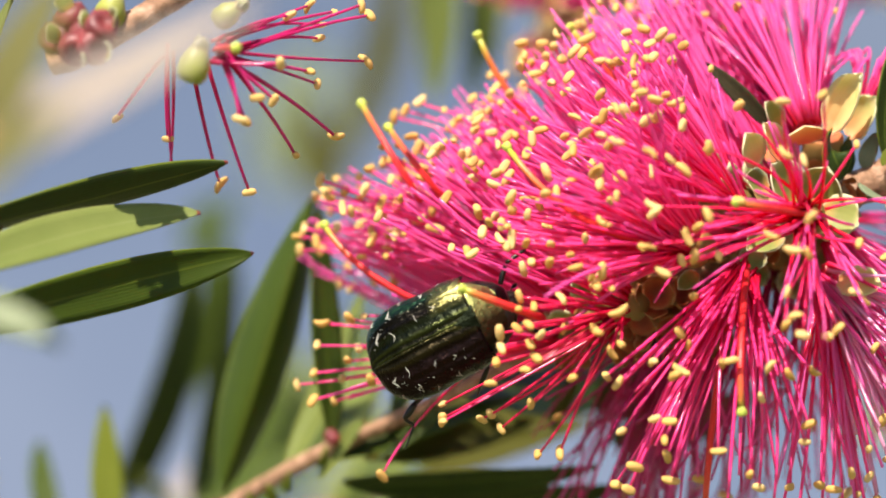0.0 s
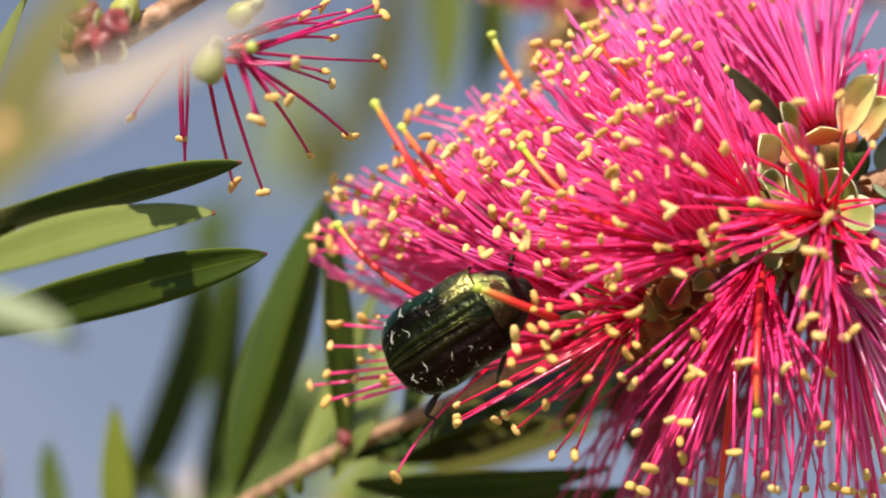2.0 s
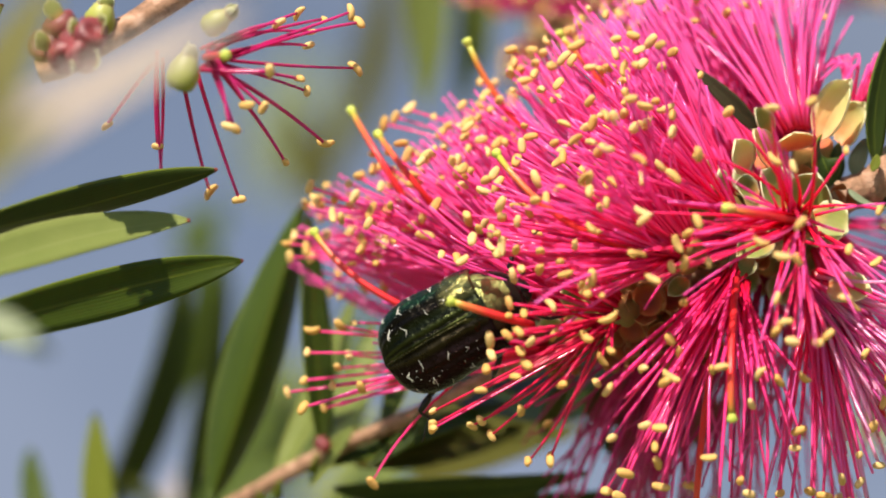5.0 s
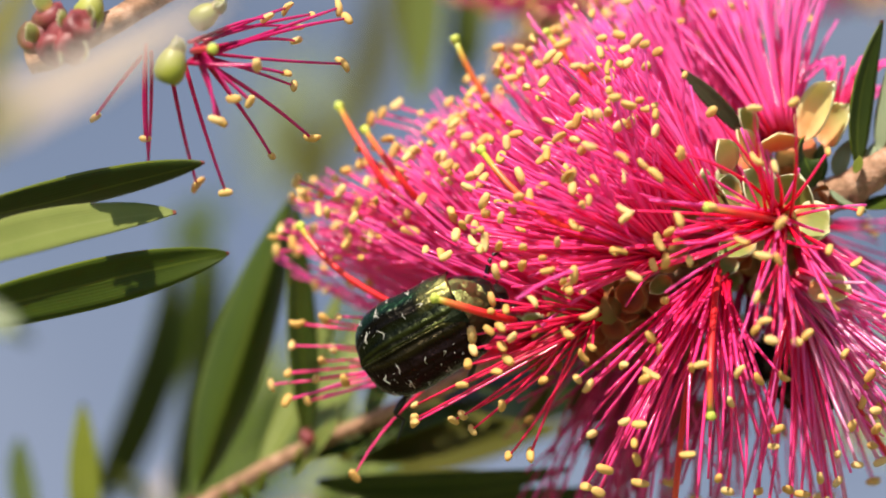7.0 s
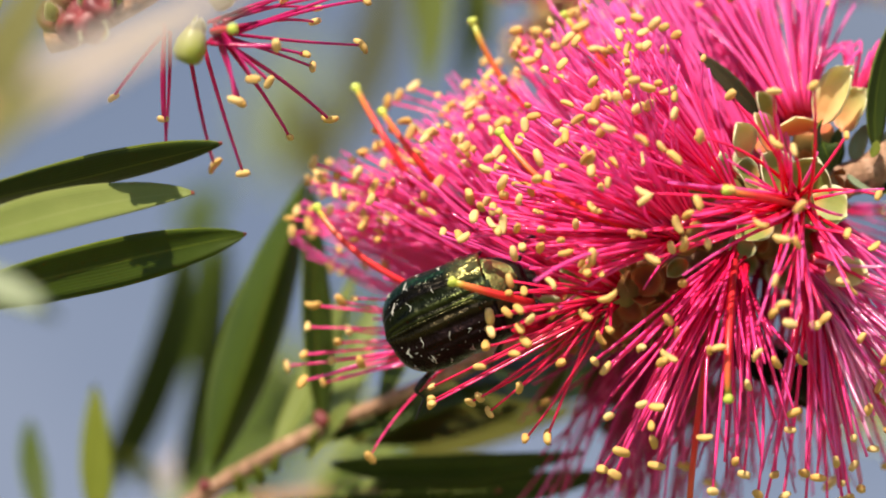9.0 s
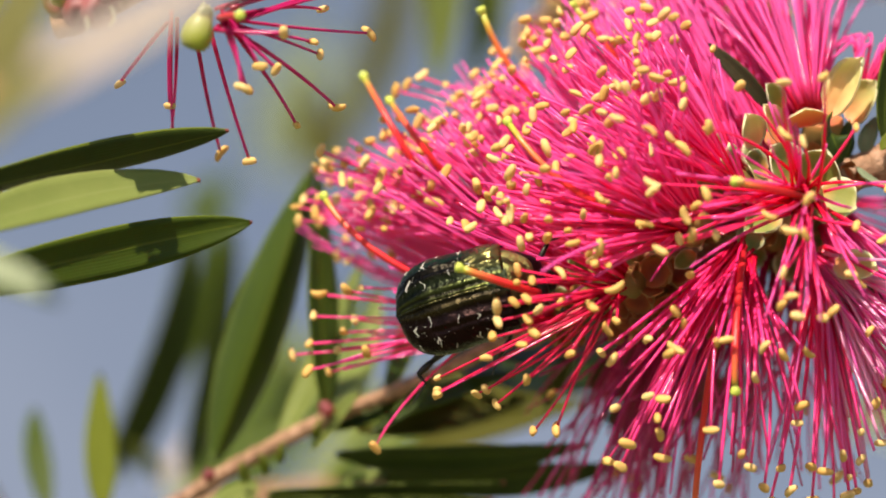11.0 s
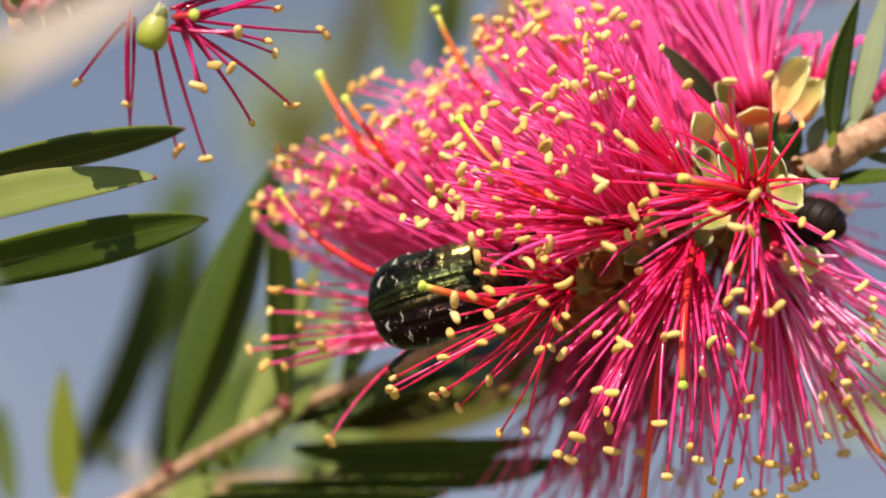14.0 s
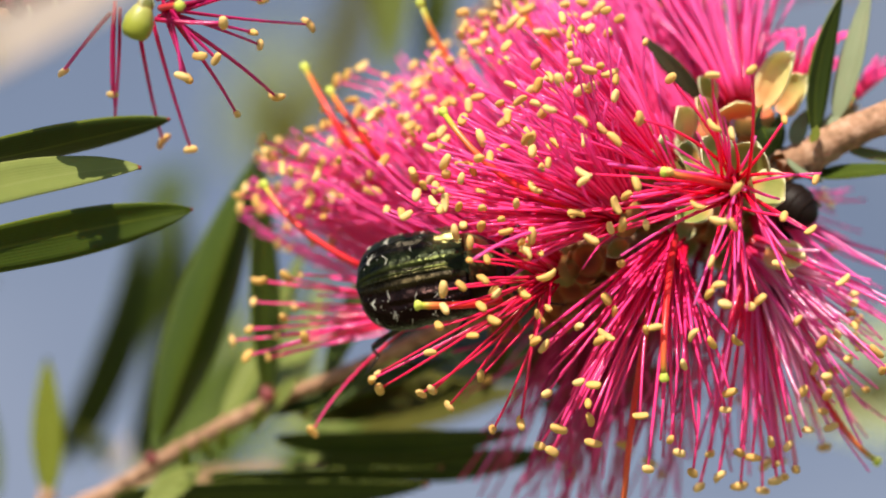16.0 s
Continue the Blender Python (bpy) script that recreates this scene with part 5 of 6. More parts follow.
def far_flower(place, tip, label, n, scatter, seed, long=0.024):
    s = Spike("bottlebrush_flower", place, label, seed, "flowers behind, out of focus", massed=M_FILAMENT_MAGENTA if seed < 44 else None)
    d = Vector(tip) - Vector(place)
    part("spike_axis", twig_mesh("spike_axis", [Vector((0, 0, 0)), d * 0.5, d], lambda q: 0.0016, [M_BARK]), s.ob)
    rng = s.rng
    for k in range(n):
        b = Vector(place) + d * (k + 0.5) / n
        a = k * 2.4
        x, y, z = frame_of(d, (0, 0, 1))
        out = (x * math.cos(a) + y * math.sin(a) + z * 0.3).normalized()
        s.cup(b + out * 0.003, out, 0.9, 3, k)
        s.floret(b + out * 0.003, b + out * long, 26, scatter, single=False, cup=False, r=0.0002)
    s.close()
    return s.ob


def background():
    D, G, L, Y = M_LEAF_DARK, M_LEAF, M_LEAF_LIGHT, M_LEAF_YELLOW
    far_branch((-0.04433, 0.11000, 1.45943), "blurred bottlebrush twig with upright dark leaves", (
        ((-0.04861, 0.13000, 1.46563), (-0.04025, 0.13000, 1.48298), (-0.03622, 0.13000, 1.50192), 0.0068, (0.75, -0.65, -0.1), D),
        ((-0.04593, 0.13500, 1.46527), (-0.03788, 0.13500, 1.48359), (-0.03422, 0.13500, 1.50113), 0.0050, (0.9, -0.3, 0.3), G),
        ((-0.03597, 0.12000, 1.46783), (-0.03242, 0.12000, 1.48330), (-0.02925, 0.12000, 1.50110), 0.0050, (0.7, -0.65, -0.1), D),
        ((-0.04028, 0.12500, 1.46595), (-0.04138, 0.12000, 1.46940), (-0.04276, 0.11000, 1.47232), 0.0040, (0, -0.6, 0.7), Y),
        ((-0.04936, 0.07500, 1.46526), (-0.05148, 0.08000, 1.47199), (-0.05234, 0.08500, 1.47779), 0.0034, (0.3, -0.9, 0.2), G),
        ((-0.03754, 0.14000, 1.46489), (-0.02945, 0.14000, 1.47372), (-0.02297, 0.14000, 1.48255), 0.0050, (-0.5, -0.6, 0.6), G),
        ((-0.03140, 0.11000, 1.46544), (-0.02151, 0.11000, 1.47223), (-0.00934, 0.11000, 1.47901), 0.0060, (-0.4, -0.6, 0.6), G),
        ((-0.01584, 0.12000, 1.46620), (-0.00342, 0.12000, 1.47389), (0.00899, 0.12000, 1.47926), 0.0075, (-0.2, -0.6, 0.75), G),
        ((-0.03881, 0.19000, 1.46139), (-0.03050, 0.20000, 1.47325), (-0.02735, 0.21000, 1.49106), 0.0090, (-0.3, -0.8, 0.5), G),
        ((-0.03145, 0.20000, 1.46066), (-0.02284, 0.21000, 1.47457), (-0.01205, 0.22000, 1.48711), 0.0100, (-0.4, -0.7, 0.5), G),
        ((-0.04839, 0.23000, 1.45863), (-0.03861, 0.24000, 1.46751), (-0.03433, 0.25000, 1.48260), 0.0070, (-0.4, -0.7, 0.6), M_LEAF_CREAM),
        ((-0.01116, 0.18000, 1.46198), (-0.01489, 0.19000, 1.47367), (-0.01876, 0.20000, 1.48400), 0.0080, (0.2, -0.8, 0.5), L),
        ((-0.04390, 0.26000, 1.47638), (-0.04086, 0.26000, 1.49028), (-0.04179, 0.26000, 1.50618), 0.0080, (0.2, -0.8, 0.5), G),
        ((-0.05248, 0.33000, 1.44503), (-0.03977, 0.34000, 1.45985), (-0.02893, 0.35000, 1.48192), 0.0150, (-0.3, -0.6, 0.7), L),
        ((-0.02821, 0.33000, 1.44273), (-0.01517, 0.34000, 1.45639), (-0.00173, 0.35000, 1.47273), 0.0170, (-0.3, -0.6, 0.7), Y),
        ((-0.06946, 1.10000, 1.52582), (-0.06368, 1.10000, 1.55350), (-0.05212, 1.10000, 1.58811), 0.034, (0.2, -0.8, 0.4), M_LEAF_GREY),
        ((-0.04891, 0.30000, 1.50093), (-0.04416, 0.30000, 1.50620), (-0.04047, 0.30000, 1.51147), 0.009, (-0.2, -0.8, 0.5), G),
        ((-0.02489, 0.40000, 1.51233), (-0.02852, 0.40000, 1.52081), (-0.02972, 0.40000, 1.53414), 0.01, (0.2, -0.8, 0.4), M_LEAF_OLIVE),
        ((-0.03830, 0.22000, 1.45963), (-0.03597, 0.22000, 1.47450), (-0.03690, 0.22000, 1.49122), 0.006, (0.6, -0.7, 0.1), M_LEAF_DARK),
        ((-0.03637, 0.30000, 1.45051), (-0.02331, 0.32000, 1.47180), (-0.01477, 0.33000, 1.49341), 0.0120, (-0.3, -0.6, 0.7), G),
        ((-0.01034, 0.09000, 1.46973), (-0.00297, 0.08500, 1.47651), (0.00492, 0.08000, 1.47888), 0.0052, (0, -0.6, 0.8), L),
    ), [(-0.06568, 0.10000, 1.45294), (-0.04433, 0.11000, 1.45943), (-0.02669, 0.12000, 1.46392), (-0.00508, 0.12500, 1.46581)])
    far_branch((-0.04186, 0.05700, 1.46666), "slightly blurred twig with a fresh yellow-green leaf", (
        ((-0.04085, 0.05700, 1.46666), (-0.04102, 0.05700, 1.47476), (-0.04139, 0.05700, 1.48341), 0.0040, (-0.2, -0.75, 0.6), Y),
    ), [(-0.04742, 0.05800, 1.45712), (-0.04187, 0.05700, 1.46497), (-0.04091, 0.05700, 1.46733)], 0.0011)
    far_branch((0.00308, 0.15000, 1.54780), "blurred bottlebrush twig with hanging dark leaves", (
        ((-0.01014, 0.40000, 1.56666), (-0.01511, 0.40000, 1.53999), (-0.02612, 0.40000, 1.51577), 0.0085, (0.2, -0.8, 0.5), M_LEAF_OLIVE),
        ((-0.00201, 0.15000, 1.54700), (-0.00148, 0.15000, 1.53550), (-0.00236, 0.15000, 1.52236), 0.0062, (0.2, -0.9, 0.2), L),
        ((0.00637, 0.15000, 1.54697), (0.00484, 0.15000, 1.53629), (0.00298, 0.15000, 1.52234), 0.0058, (0.5, -0.85, -0.2), D),
        ((0.00952, 0.14000, 1.54607), (0.00711, 0.14500, 1.53757), (0.00678, 0.15000, 1.52807), 0.0042, (-0.4, -0.8, 0.3), L),
    ), [(-0.03467, 0.20000, 1.55605), (0.00308, 0.15000, 1.54780), (0.01918, 0.14000, 1.54442)])
    far_flower((0.01850, 0.09500, 1.54427), (0.01228, 0.10000, 1.52730), "blurred pink bottlebrush flower behind the spike", 6, 0.003, 41, 0.008)
    far_flower((0.02879, 0.07000, 1.53842), (0.02267, 0.07400, 1.53036), "blurred dark red bottlebrush flower behind the spike", 4, 0.006, 42)
    far_flower((0.07506, 0.20000, 1.54928), (0.06962, 0.20000, 1.54031), "blurred dusky pink flower in the distance", 2, 0.006, 43)
    far_flower((-0.07571, 0.11000, 1.48877), (-0.07110, 0.11000, 1.48658), "blurred pink flower tips behind the leaves", 2, 0.004, 44, 0.014)
    far_flower((-0.07205, 0.12000, 1.46611), (-0.06352, 0.12000, 1.46706), "blurred pink flower low behind the leaves", 3, 0.004, 45, 0.010)
    far_branch((0.08748, 0.18000, 1.47035), "blurred olive leaves far behind the stamens", (
        ((0.11636, 0.33000, 1.46195), (0.09629, 0.33000, 1.46442), (0.07625, 0.33000, 1.46577), 0.0160, (0, -0.7, 0.6), M_LEAF_GREY),
        ((0.10922, 0.30000, 1.48154), (0.09008, 0.30000, 1.47911), (0.07508, 0.30000, 1.48420), 0.0120, (0, -0.7, 0.6), M_LEAF_GREY),
        ((0.10083, 0.30000, 1.47343), (0.08606, 0.30000, 1.46974), (0.07024, 0.30000, 1.46501), 0.0090, (0, -0.8, 0.5), M_LEAF_STRAW),
    ), [(0.09294, 0.18000, 1.45816), (0.08748, 0.18000, 1.47035), (0.09046, 0.19000, 1.48773)])


MAIN_FLOWER, BENT_STYLE, OVER_HEAD = main_flower()
main_branch()
left_branch()
second_flower()
background()


# ---- the beetle ----
MM = 0.001


def case_point(u, v, side, lift=0.0):
    """A wing case: u from shoulder to tail, v from the seam to the rim, in metres."""
    back = max(0.0, (u - 0.42) / 0.58)
    half = 5.08 * (0.90 + 0.10 * min(1, u * 6)) * (1 - 0.05 * math.sin(math.pi * min(1, u * 1.7))) * max(0.0, 1 - back ** 3.6) ** 0.42
    high = 3.3 * (0.80 + 0.20 * math.sin(math.pi * min(1, 0.25 + u * 0.75))) * (1 - max(0, u - 0.62) ** 2 * 3.6)
    a = v * math.pi * 0.54
    y = half * math.sin(a) ** 0.92 if v > 0 else 0.0
    z = high * math.copysign(abs(math.cos(a)) ** 0.75, math.cos(a)) if v < 0.93 else -high * 0.16 * (v - 0.93) / 0.07
    ridge = sum(h * math.exp(-((v - m) / w) ** 2) for h, m, w in ((0.09, 0.01, 0.018), (-0.11, 0.05, 0.022), (0.09, 0.105, 0.026), (-0.13, 0.19, 0.05), (0.10, 0.30, 0.03), (-0.06, 0.37, 0.03), (0.10, 0.46, 0.05))) * min(1, 0.35 + u * 2) * max(0.0, 1 - u ** 4)
    k = 1 + lift
    return Vector((-u * 12.4 * MM, side * (y * k + 0.02) * MM, (z * k + ridge) * MM))


def case_mesh(side, mat):
    rows, cols = 30, 64
    verts = [case_point(i / rows, j / cols, side) for i in range(rows + 1) for j in range(cols + 1)]
    uvs = [(i / rows, j / cols) for i in range(rows + 1) for j in range(cols + 1)] * 2
    n = len(verts)
    verts += [v * 0.94 - Vector((0.0003, 0, 0.0001)) for v in verts]
    c, faces = cols + 1, []
    for i in range(rows):
        for j in range(cols):
            a = i * c + j
            q = (a, a + 1, a + c + 1, a + c)
            faces.append(tuple(reversed(q)) if side < 0 else q)
            q = (n + a, n + a + c, n + a + c + 1, n + a + 1)
            faces.append(tuple(reversed(q)) if side < 0 else q)
        for j in (0, cols):
            a = i * c + j
            q = (a, a + c, n + a + c, n + a)
            faces.append(q if (j == 0) == (side > 0) else tuple(reversed(q)))
    for j in range(cols):
        for i in (0, rows):
            a = i * c + j
            faces.append((a, a + 1, n + a + 1, n + a))
    me = mesh_of("wing_case", verts, faces, [mat], uvs)
    bm = bmesh.new()
    bm.from_mesh(me)
    bmesh.ops.recalc_face_normals(bm, faces=bm.faces)
    bm.to_mesh(me)
    bm.free()
    return me


def shield_mesh():
    """The pronotum: a domed trapezoid, narrow to the front, with rounded sides."""
    rows, cols = 12, 22
    verts, faces, uvs = [], [], []
    for i in range(rows + 1):
        u = i / rows
        half = (4.0 - 1.8 * u ** 1.5) * (0.93 + 0.07 * math.sin(math.pi * min(1, u * 1.6)))
        high = 3.05 - 1.75 * u ** 1.4
        edge = 1.0 - 0.12 * (u < 0.05) - 0.15 * (u > 0.97)
        for j in range(cols + 1):
            a = (j / cols * 2 - 1) * math.pi * 0.56
            y = half * math.copysign(abs(math.sin(a)) ** 0.9, math.sin(a))
            z = high * math.copysign(abs(math.cos(a)) ** 0.8, math.cos(a)) * edge
            back = -0.5 * math.cos(a) ** 2 * (1 - u)
            verts.append(Vector(((0.1 + back + u * 4.1) * MM, y * MM, z * MM)))
            uvs.append((u, j / cols))
    c = cols + 1
    for i in range(rows):
        for j in range(cols):
            a = i * c + j
            faces.append((a, a + c, a + c + 1, a + 1))
    faces.append(tuple(rows * c + j for j in reversed(range(c))))
    faces.append(tuple(range(c)))
    return mesh_of("pronotum", verts, [tuple(reversed(f)) for f in faces], [M_SHIELD], uvs)


def leg_mesh(points, radii):
    line = [Vector(p) * MM for p in points]
    dense, verts, faces = [], [], []
    for a, b, (r0, r1) in zip(line, line[1:], radii):
        seg = [a.lerp(b, k / 6) for k in range(7)]
        tube(seg, lambda s, r0=r0, r1=r1: MM * (r0 + (r1 - r0) * s) * (0.75 + 0.5 * math.sin(math.pi * min(1, s * 0.9 + 0.1))), 7, verts, faces, dense)
    return mesh_of("leg", verts, faces, [M_LEG])


def beetle():
    ob = thing("rose_chafer_beetle", (0, 0, 1.5), "metallic green and bronze beetle with white flecks, feeding", "beetle")
    left = part("wing_case", case_mesh(1, M_SHELL), ob, "green bronze wing case with white flecks and painted gold sheen")
    right = part("wing_case", case_mesh(-1, M_SHELL_SHADE), ob, "bronze wing case with white flecks, painted dark as the shaded side")
    nod = Matrix.Translation((0.0004, 0, 0.0030)) @ Matrix.Rotation(radians(17), 4, "Y") @ Matrix.Translation((-0.0008, 0, -0.0031))
    part("pronotum", shield_mesh(), ob, "gold-green domed neck shield with painted highlight", nod)
    v, f, u = blob((15.5 * MM, 9.0 * MM, 5.0 * MM), 12, 16)
    part("abdomen", mesh_of("abdomen", [p + Vector((-4.2, 0, -0.6)) * MM for p in v], f, [M_LEG]), ob, "dark bronze underside")
    # small triangular plate between shield and wing cases
    tri = [(0.15, 1.25, 3.05), (0.15, -1.25, 3.05), (-2.3, 0, 3.34), (0.15, 0, 3.28)]
    low = [(x, y, z - 0.5) for x, y, z in tri]
    part("scutellum", mesh_of("scutellum", [Vector(p) * MM for p in tri + low], [(0, 3, 2), (3, 1, 2), (0, 2, 6, 4), (2, 1, 5, 6), (1, 3, 7, 5), (3, 0, 4, 7)], [M_SHIELD], smooth=False), ob, "small triangular shield plate")
    v, f, u = blob((3.4 * MM, 3.0 * MM, 2.0 * MM), 9, 12)
    part("head", mesh_of("head", [p + Vector((4.2, 0, -0.9)) * MM for p in v], f, [M_LEG]), ob, "dark square-nosed head", nod)
    for side in (1, -1):
        v, f, u = blob((0.8 * MM, 0.7 * MM, 0.8 * MM), 6, 8)
        part("eye", mesh_of("eye", [p + Vector((4.2, 1.45 * side, -0.6)) * MM for p in v], f, [M_LEG]), ob, "", nod)
        part("antenna", leg_mesh([(5.0, 0.9 * side, -0.9), (5.6, 1.5 * side, -1.4), (6.2, 1.7 * side, -2.0)], [(0.08, 0.08), (0.12, 0.22)]), ob, "", nod)
        part("leg", leg_mesh([(3.0, 2.2 * side, -1.2), (4.4, 3.9 * side, -1.6), (6.6, 4.4 * side, -2.6), (8.6, 4.9 * side, -3.4)], [(0.26, 0.22), (0.18, 0.20), (0.09, 0.06)]), ob, "black front leg")
        if side > 0:
            waving = part("leg", leg_mesh([(0, 0, 0), (-3.6, 2.2, 0.8), (-6.5, 3.0, 1.0), (-8.1, 5.6, 0)], [(0.34, 0.28), (0.22, 0.26), (0.12, 0.07)]), ob, "black middle leg", Matrix.Translation(Vector((-2.5, 3.0, -1.0)) * MM))
        else:
            part("leg", leg_mesh([(-1.8, -2.6, -2.0), (-2.0, -4.7, -2.2), (-4.0, -6.0, -3.6), (-5.4, -7.1, -5.4)], [(0.38, 0.30), (0.22, 0.30), (0.12, 0.08)]), ob, "black middle leg")
        hind = [(-4.4, 2.4, -2.4), (-6.0, 3.5, -2.6), (-9.0, 4.2, -4.0), (-10.6, 4.6, -6.4)] if side > 0 else [(-5.6, -2.4, -2.6), (-10.6, -4.6, -2.8), (-12.4, -5.6, -2.6), (-11.8, -6.6, -2.8), (-13.8, -8.4, -3.0)]
        part("leg", leg_mesh(hind, [(0.46, 0.38), (0.30, 0.36), (0.16, 0.14), (0.12, 0.08)]), ob, "black hind leg")
        # chalky flecks lying on the case
        case = left if side > 0 else right
        rng = random.Random(5)
        for u0, v0, v1 in ((0.34, 0.58, 0.80), (0.46, 0.22, 0.36), (0.55, 0.64, 0.80), (0.66, 0.44, 0.70), (0.70, 0.14, 0.30), (0.82, 0.22, 0.44), (0.85, 0.56, 0.80), (0.20, 0.82, 0.93), (0.30, 0.30, 0.38)):
            verts, faces, spare = [], [], []
            for bit in range(rng.choice((1, 1, 2))):
                a = v0 + (v1 - v0) * rng.uniform(0, 0.15) + 0.04 * bit
                b = a + (v1 - v0) * rng.uniform(0.7, 1.0) * (1.0 - 0.6 * bit)
                u1 = u0 + 0.022 * bit
                line = [case_point(u1 + 0.05 * noise.noise((k * 0.14, bit * 3.0 + side, u0 * 30)), a + (b - a) * k / 9, side, 0.002) for k in range(10)]
                r = rng.uniform(0.04, 0.062)
                tube(line, lambda s, r=r: r * MM * (0.25 + 0.75 * math.sin(math.pi * (0.1 + 0.8 * s)) * (0.7 + 0.3 * math.sin(11 * s + 90 * r))), 5, verts, faces, spare)
            part("white_fleck", mesh_of("white_fleck", verts, faces, [M_MARK]), case)
        # fine scattered white scales
        verts, faces, spare = [], [], []
        for k in range(20):
            u0, v0 = rng.uniform(0.12, 0.9), min(0.95, max(0.06, rng.gauss(0.45, 0.22)))
            a, d = rng.uniform(0, 6.28), rng.uniform(0.004, 0.014)
            line = [case_point(u0 + d * q * math.cos(a), v0 + 1.5 * d * q * math.sin(a), side, 0.003) for q in (-1, 0, 1)]
            tube(line, lambda s: 0.015 * MM, 3, verts, faces, spare)
        tagged(part("white_scales", mesh_of("white_scales", verts, faces, [M_MARK]), case, "fine scattered white scales"), kind="stuff")
    return ob, waving


def bee():
    """A brown bee behind the flower, mostly its banded hind body in view."""
    ob = thing("bee", (0, 0, 1.5), "dark brown bee crawling behind the flower", "bee")
    prof = [(0.5, -3.2), (1.4, -2.6), (2.1, -1.5), (2.4, 0.0), (2.25, 1.2), (1.75, 2.1), (1.0, 2.9), (0.3, 3.3)]
    v, f, u = lathe([(r * MM, h * MM) for r, h in prof], 18, 0.03)
    part("abdomen", mesh_of("abdomen", v, f, [M_BEE]), ob, "glossy brown banded abdomen")
    for k, h in enumerate((-1.8, -0.3, 1.0, 2.1)):
        r = float(np.interp(h, [p[1] for p in prof], [p[0] for p in prof]))
        v, f, u = lathe([((r - 0.1) * MM, (h - 0.25) * MM), ((r + 0.03) * MM, (h - 0.12) * MM), ((r + 0.03) * MM, (h + 0.10) * MM), ((r - 0.15) * MM, (h + 0.25) * MM)], 18, 0.03)
        part("band", mesh_of("band", v, f, [M_BEE_BAND]), ob)
    v, f, u = blob((4.6 * MM, 4.4 * MM, 4.2 * MM), 9, 14)
    part("thorax", mesh_of("thorax", [Vector((p.y, p.z, p.x)) + Vector((0, 0, -5.4)) * MM for p in v], [tuple(reversed(q)) for q in f], [M_BEE_BAND]), ob, "dark hairy thorax")
    v, f, u = blob((2.6 * MM, 3.0 * MM, 3.4 * MM), 8, 12)
    part("head", mesh_of("head", [Vector((p.y, p.z, p.x)) + Vector((0, 0.4 * MM, -8.6 * MM)) for p in v], f, [M_BEE_BAND]), ob)
    for side in (1, -1):
        me = leaf_mesh("wing", (side * 0.0014, -0.0018, -0.0046), (side * 0.0022, -0.0026, -0.0010), (side * 0.0024, -0.0024, 0.0016), 0.0015, (0, -1, 0.2), M_WING, fold=0.02, thick=0.00006)
        part("wing", me, ob, "thin brown folded wing")
        for k, z in enumerate((-6.6, -5.4, -4.2)):
            part("leg", leg_mesh([(side * 1.3, 0.8, z), (side * 2.2, 1.8, z - 0.6 + k * 0.6), (side * 1.8, 3.6, z - 0.2 + k * 0.6)], [(0.28, 0.24), (0.2, 0.14)]), ob)
    return ob


BEETLE, WAVING_LEG = beetle()
BEE = bee()


# ---- what moves ----
def body_pose(tail, shoulder, tilt):
    """The beetle's pose from its seam's two ends; tilt: degrees by which its back leans up from facing the eye."""
    a, b = Vector(tail), Vector(shoulder)
    x = (b - a).normalized()
    z = Vector((0, -math.cos(radians(tilt)), math.sin(radians(tilt))))
    z = (z - x * z.dot(x)).normalized()
    m = Matrix((x, z.cross(x), z)).transposed().to_4x4()
    return Matrix.Translation(a + x * 0.0124 - z * 0.0030) @ m


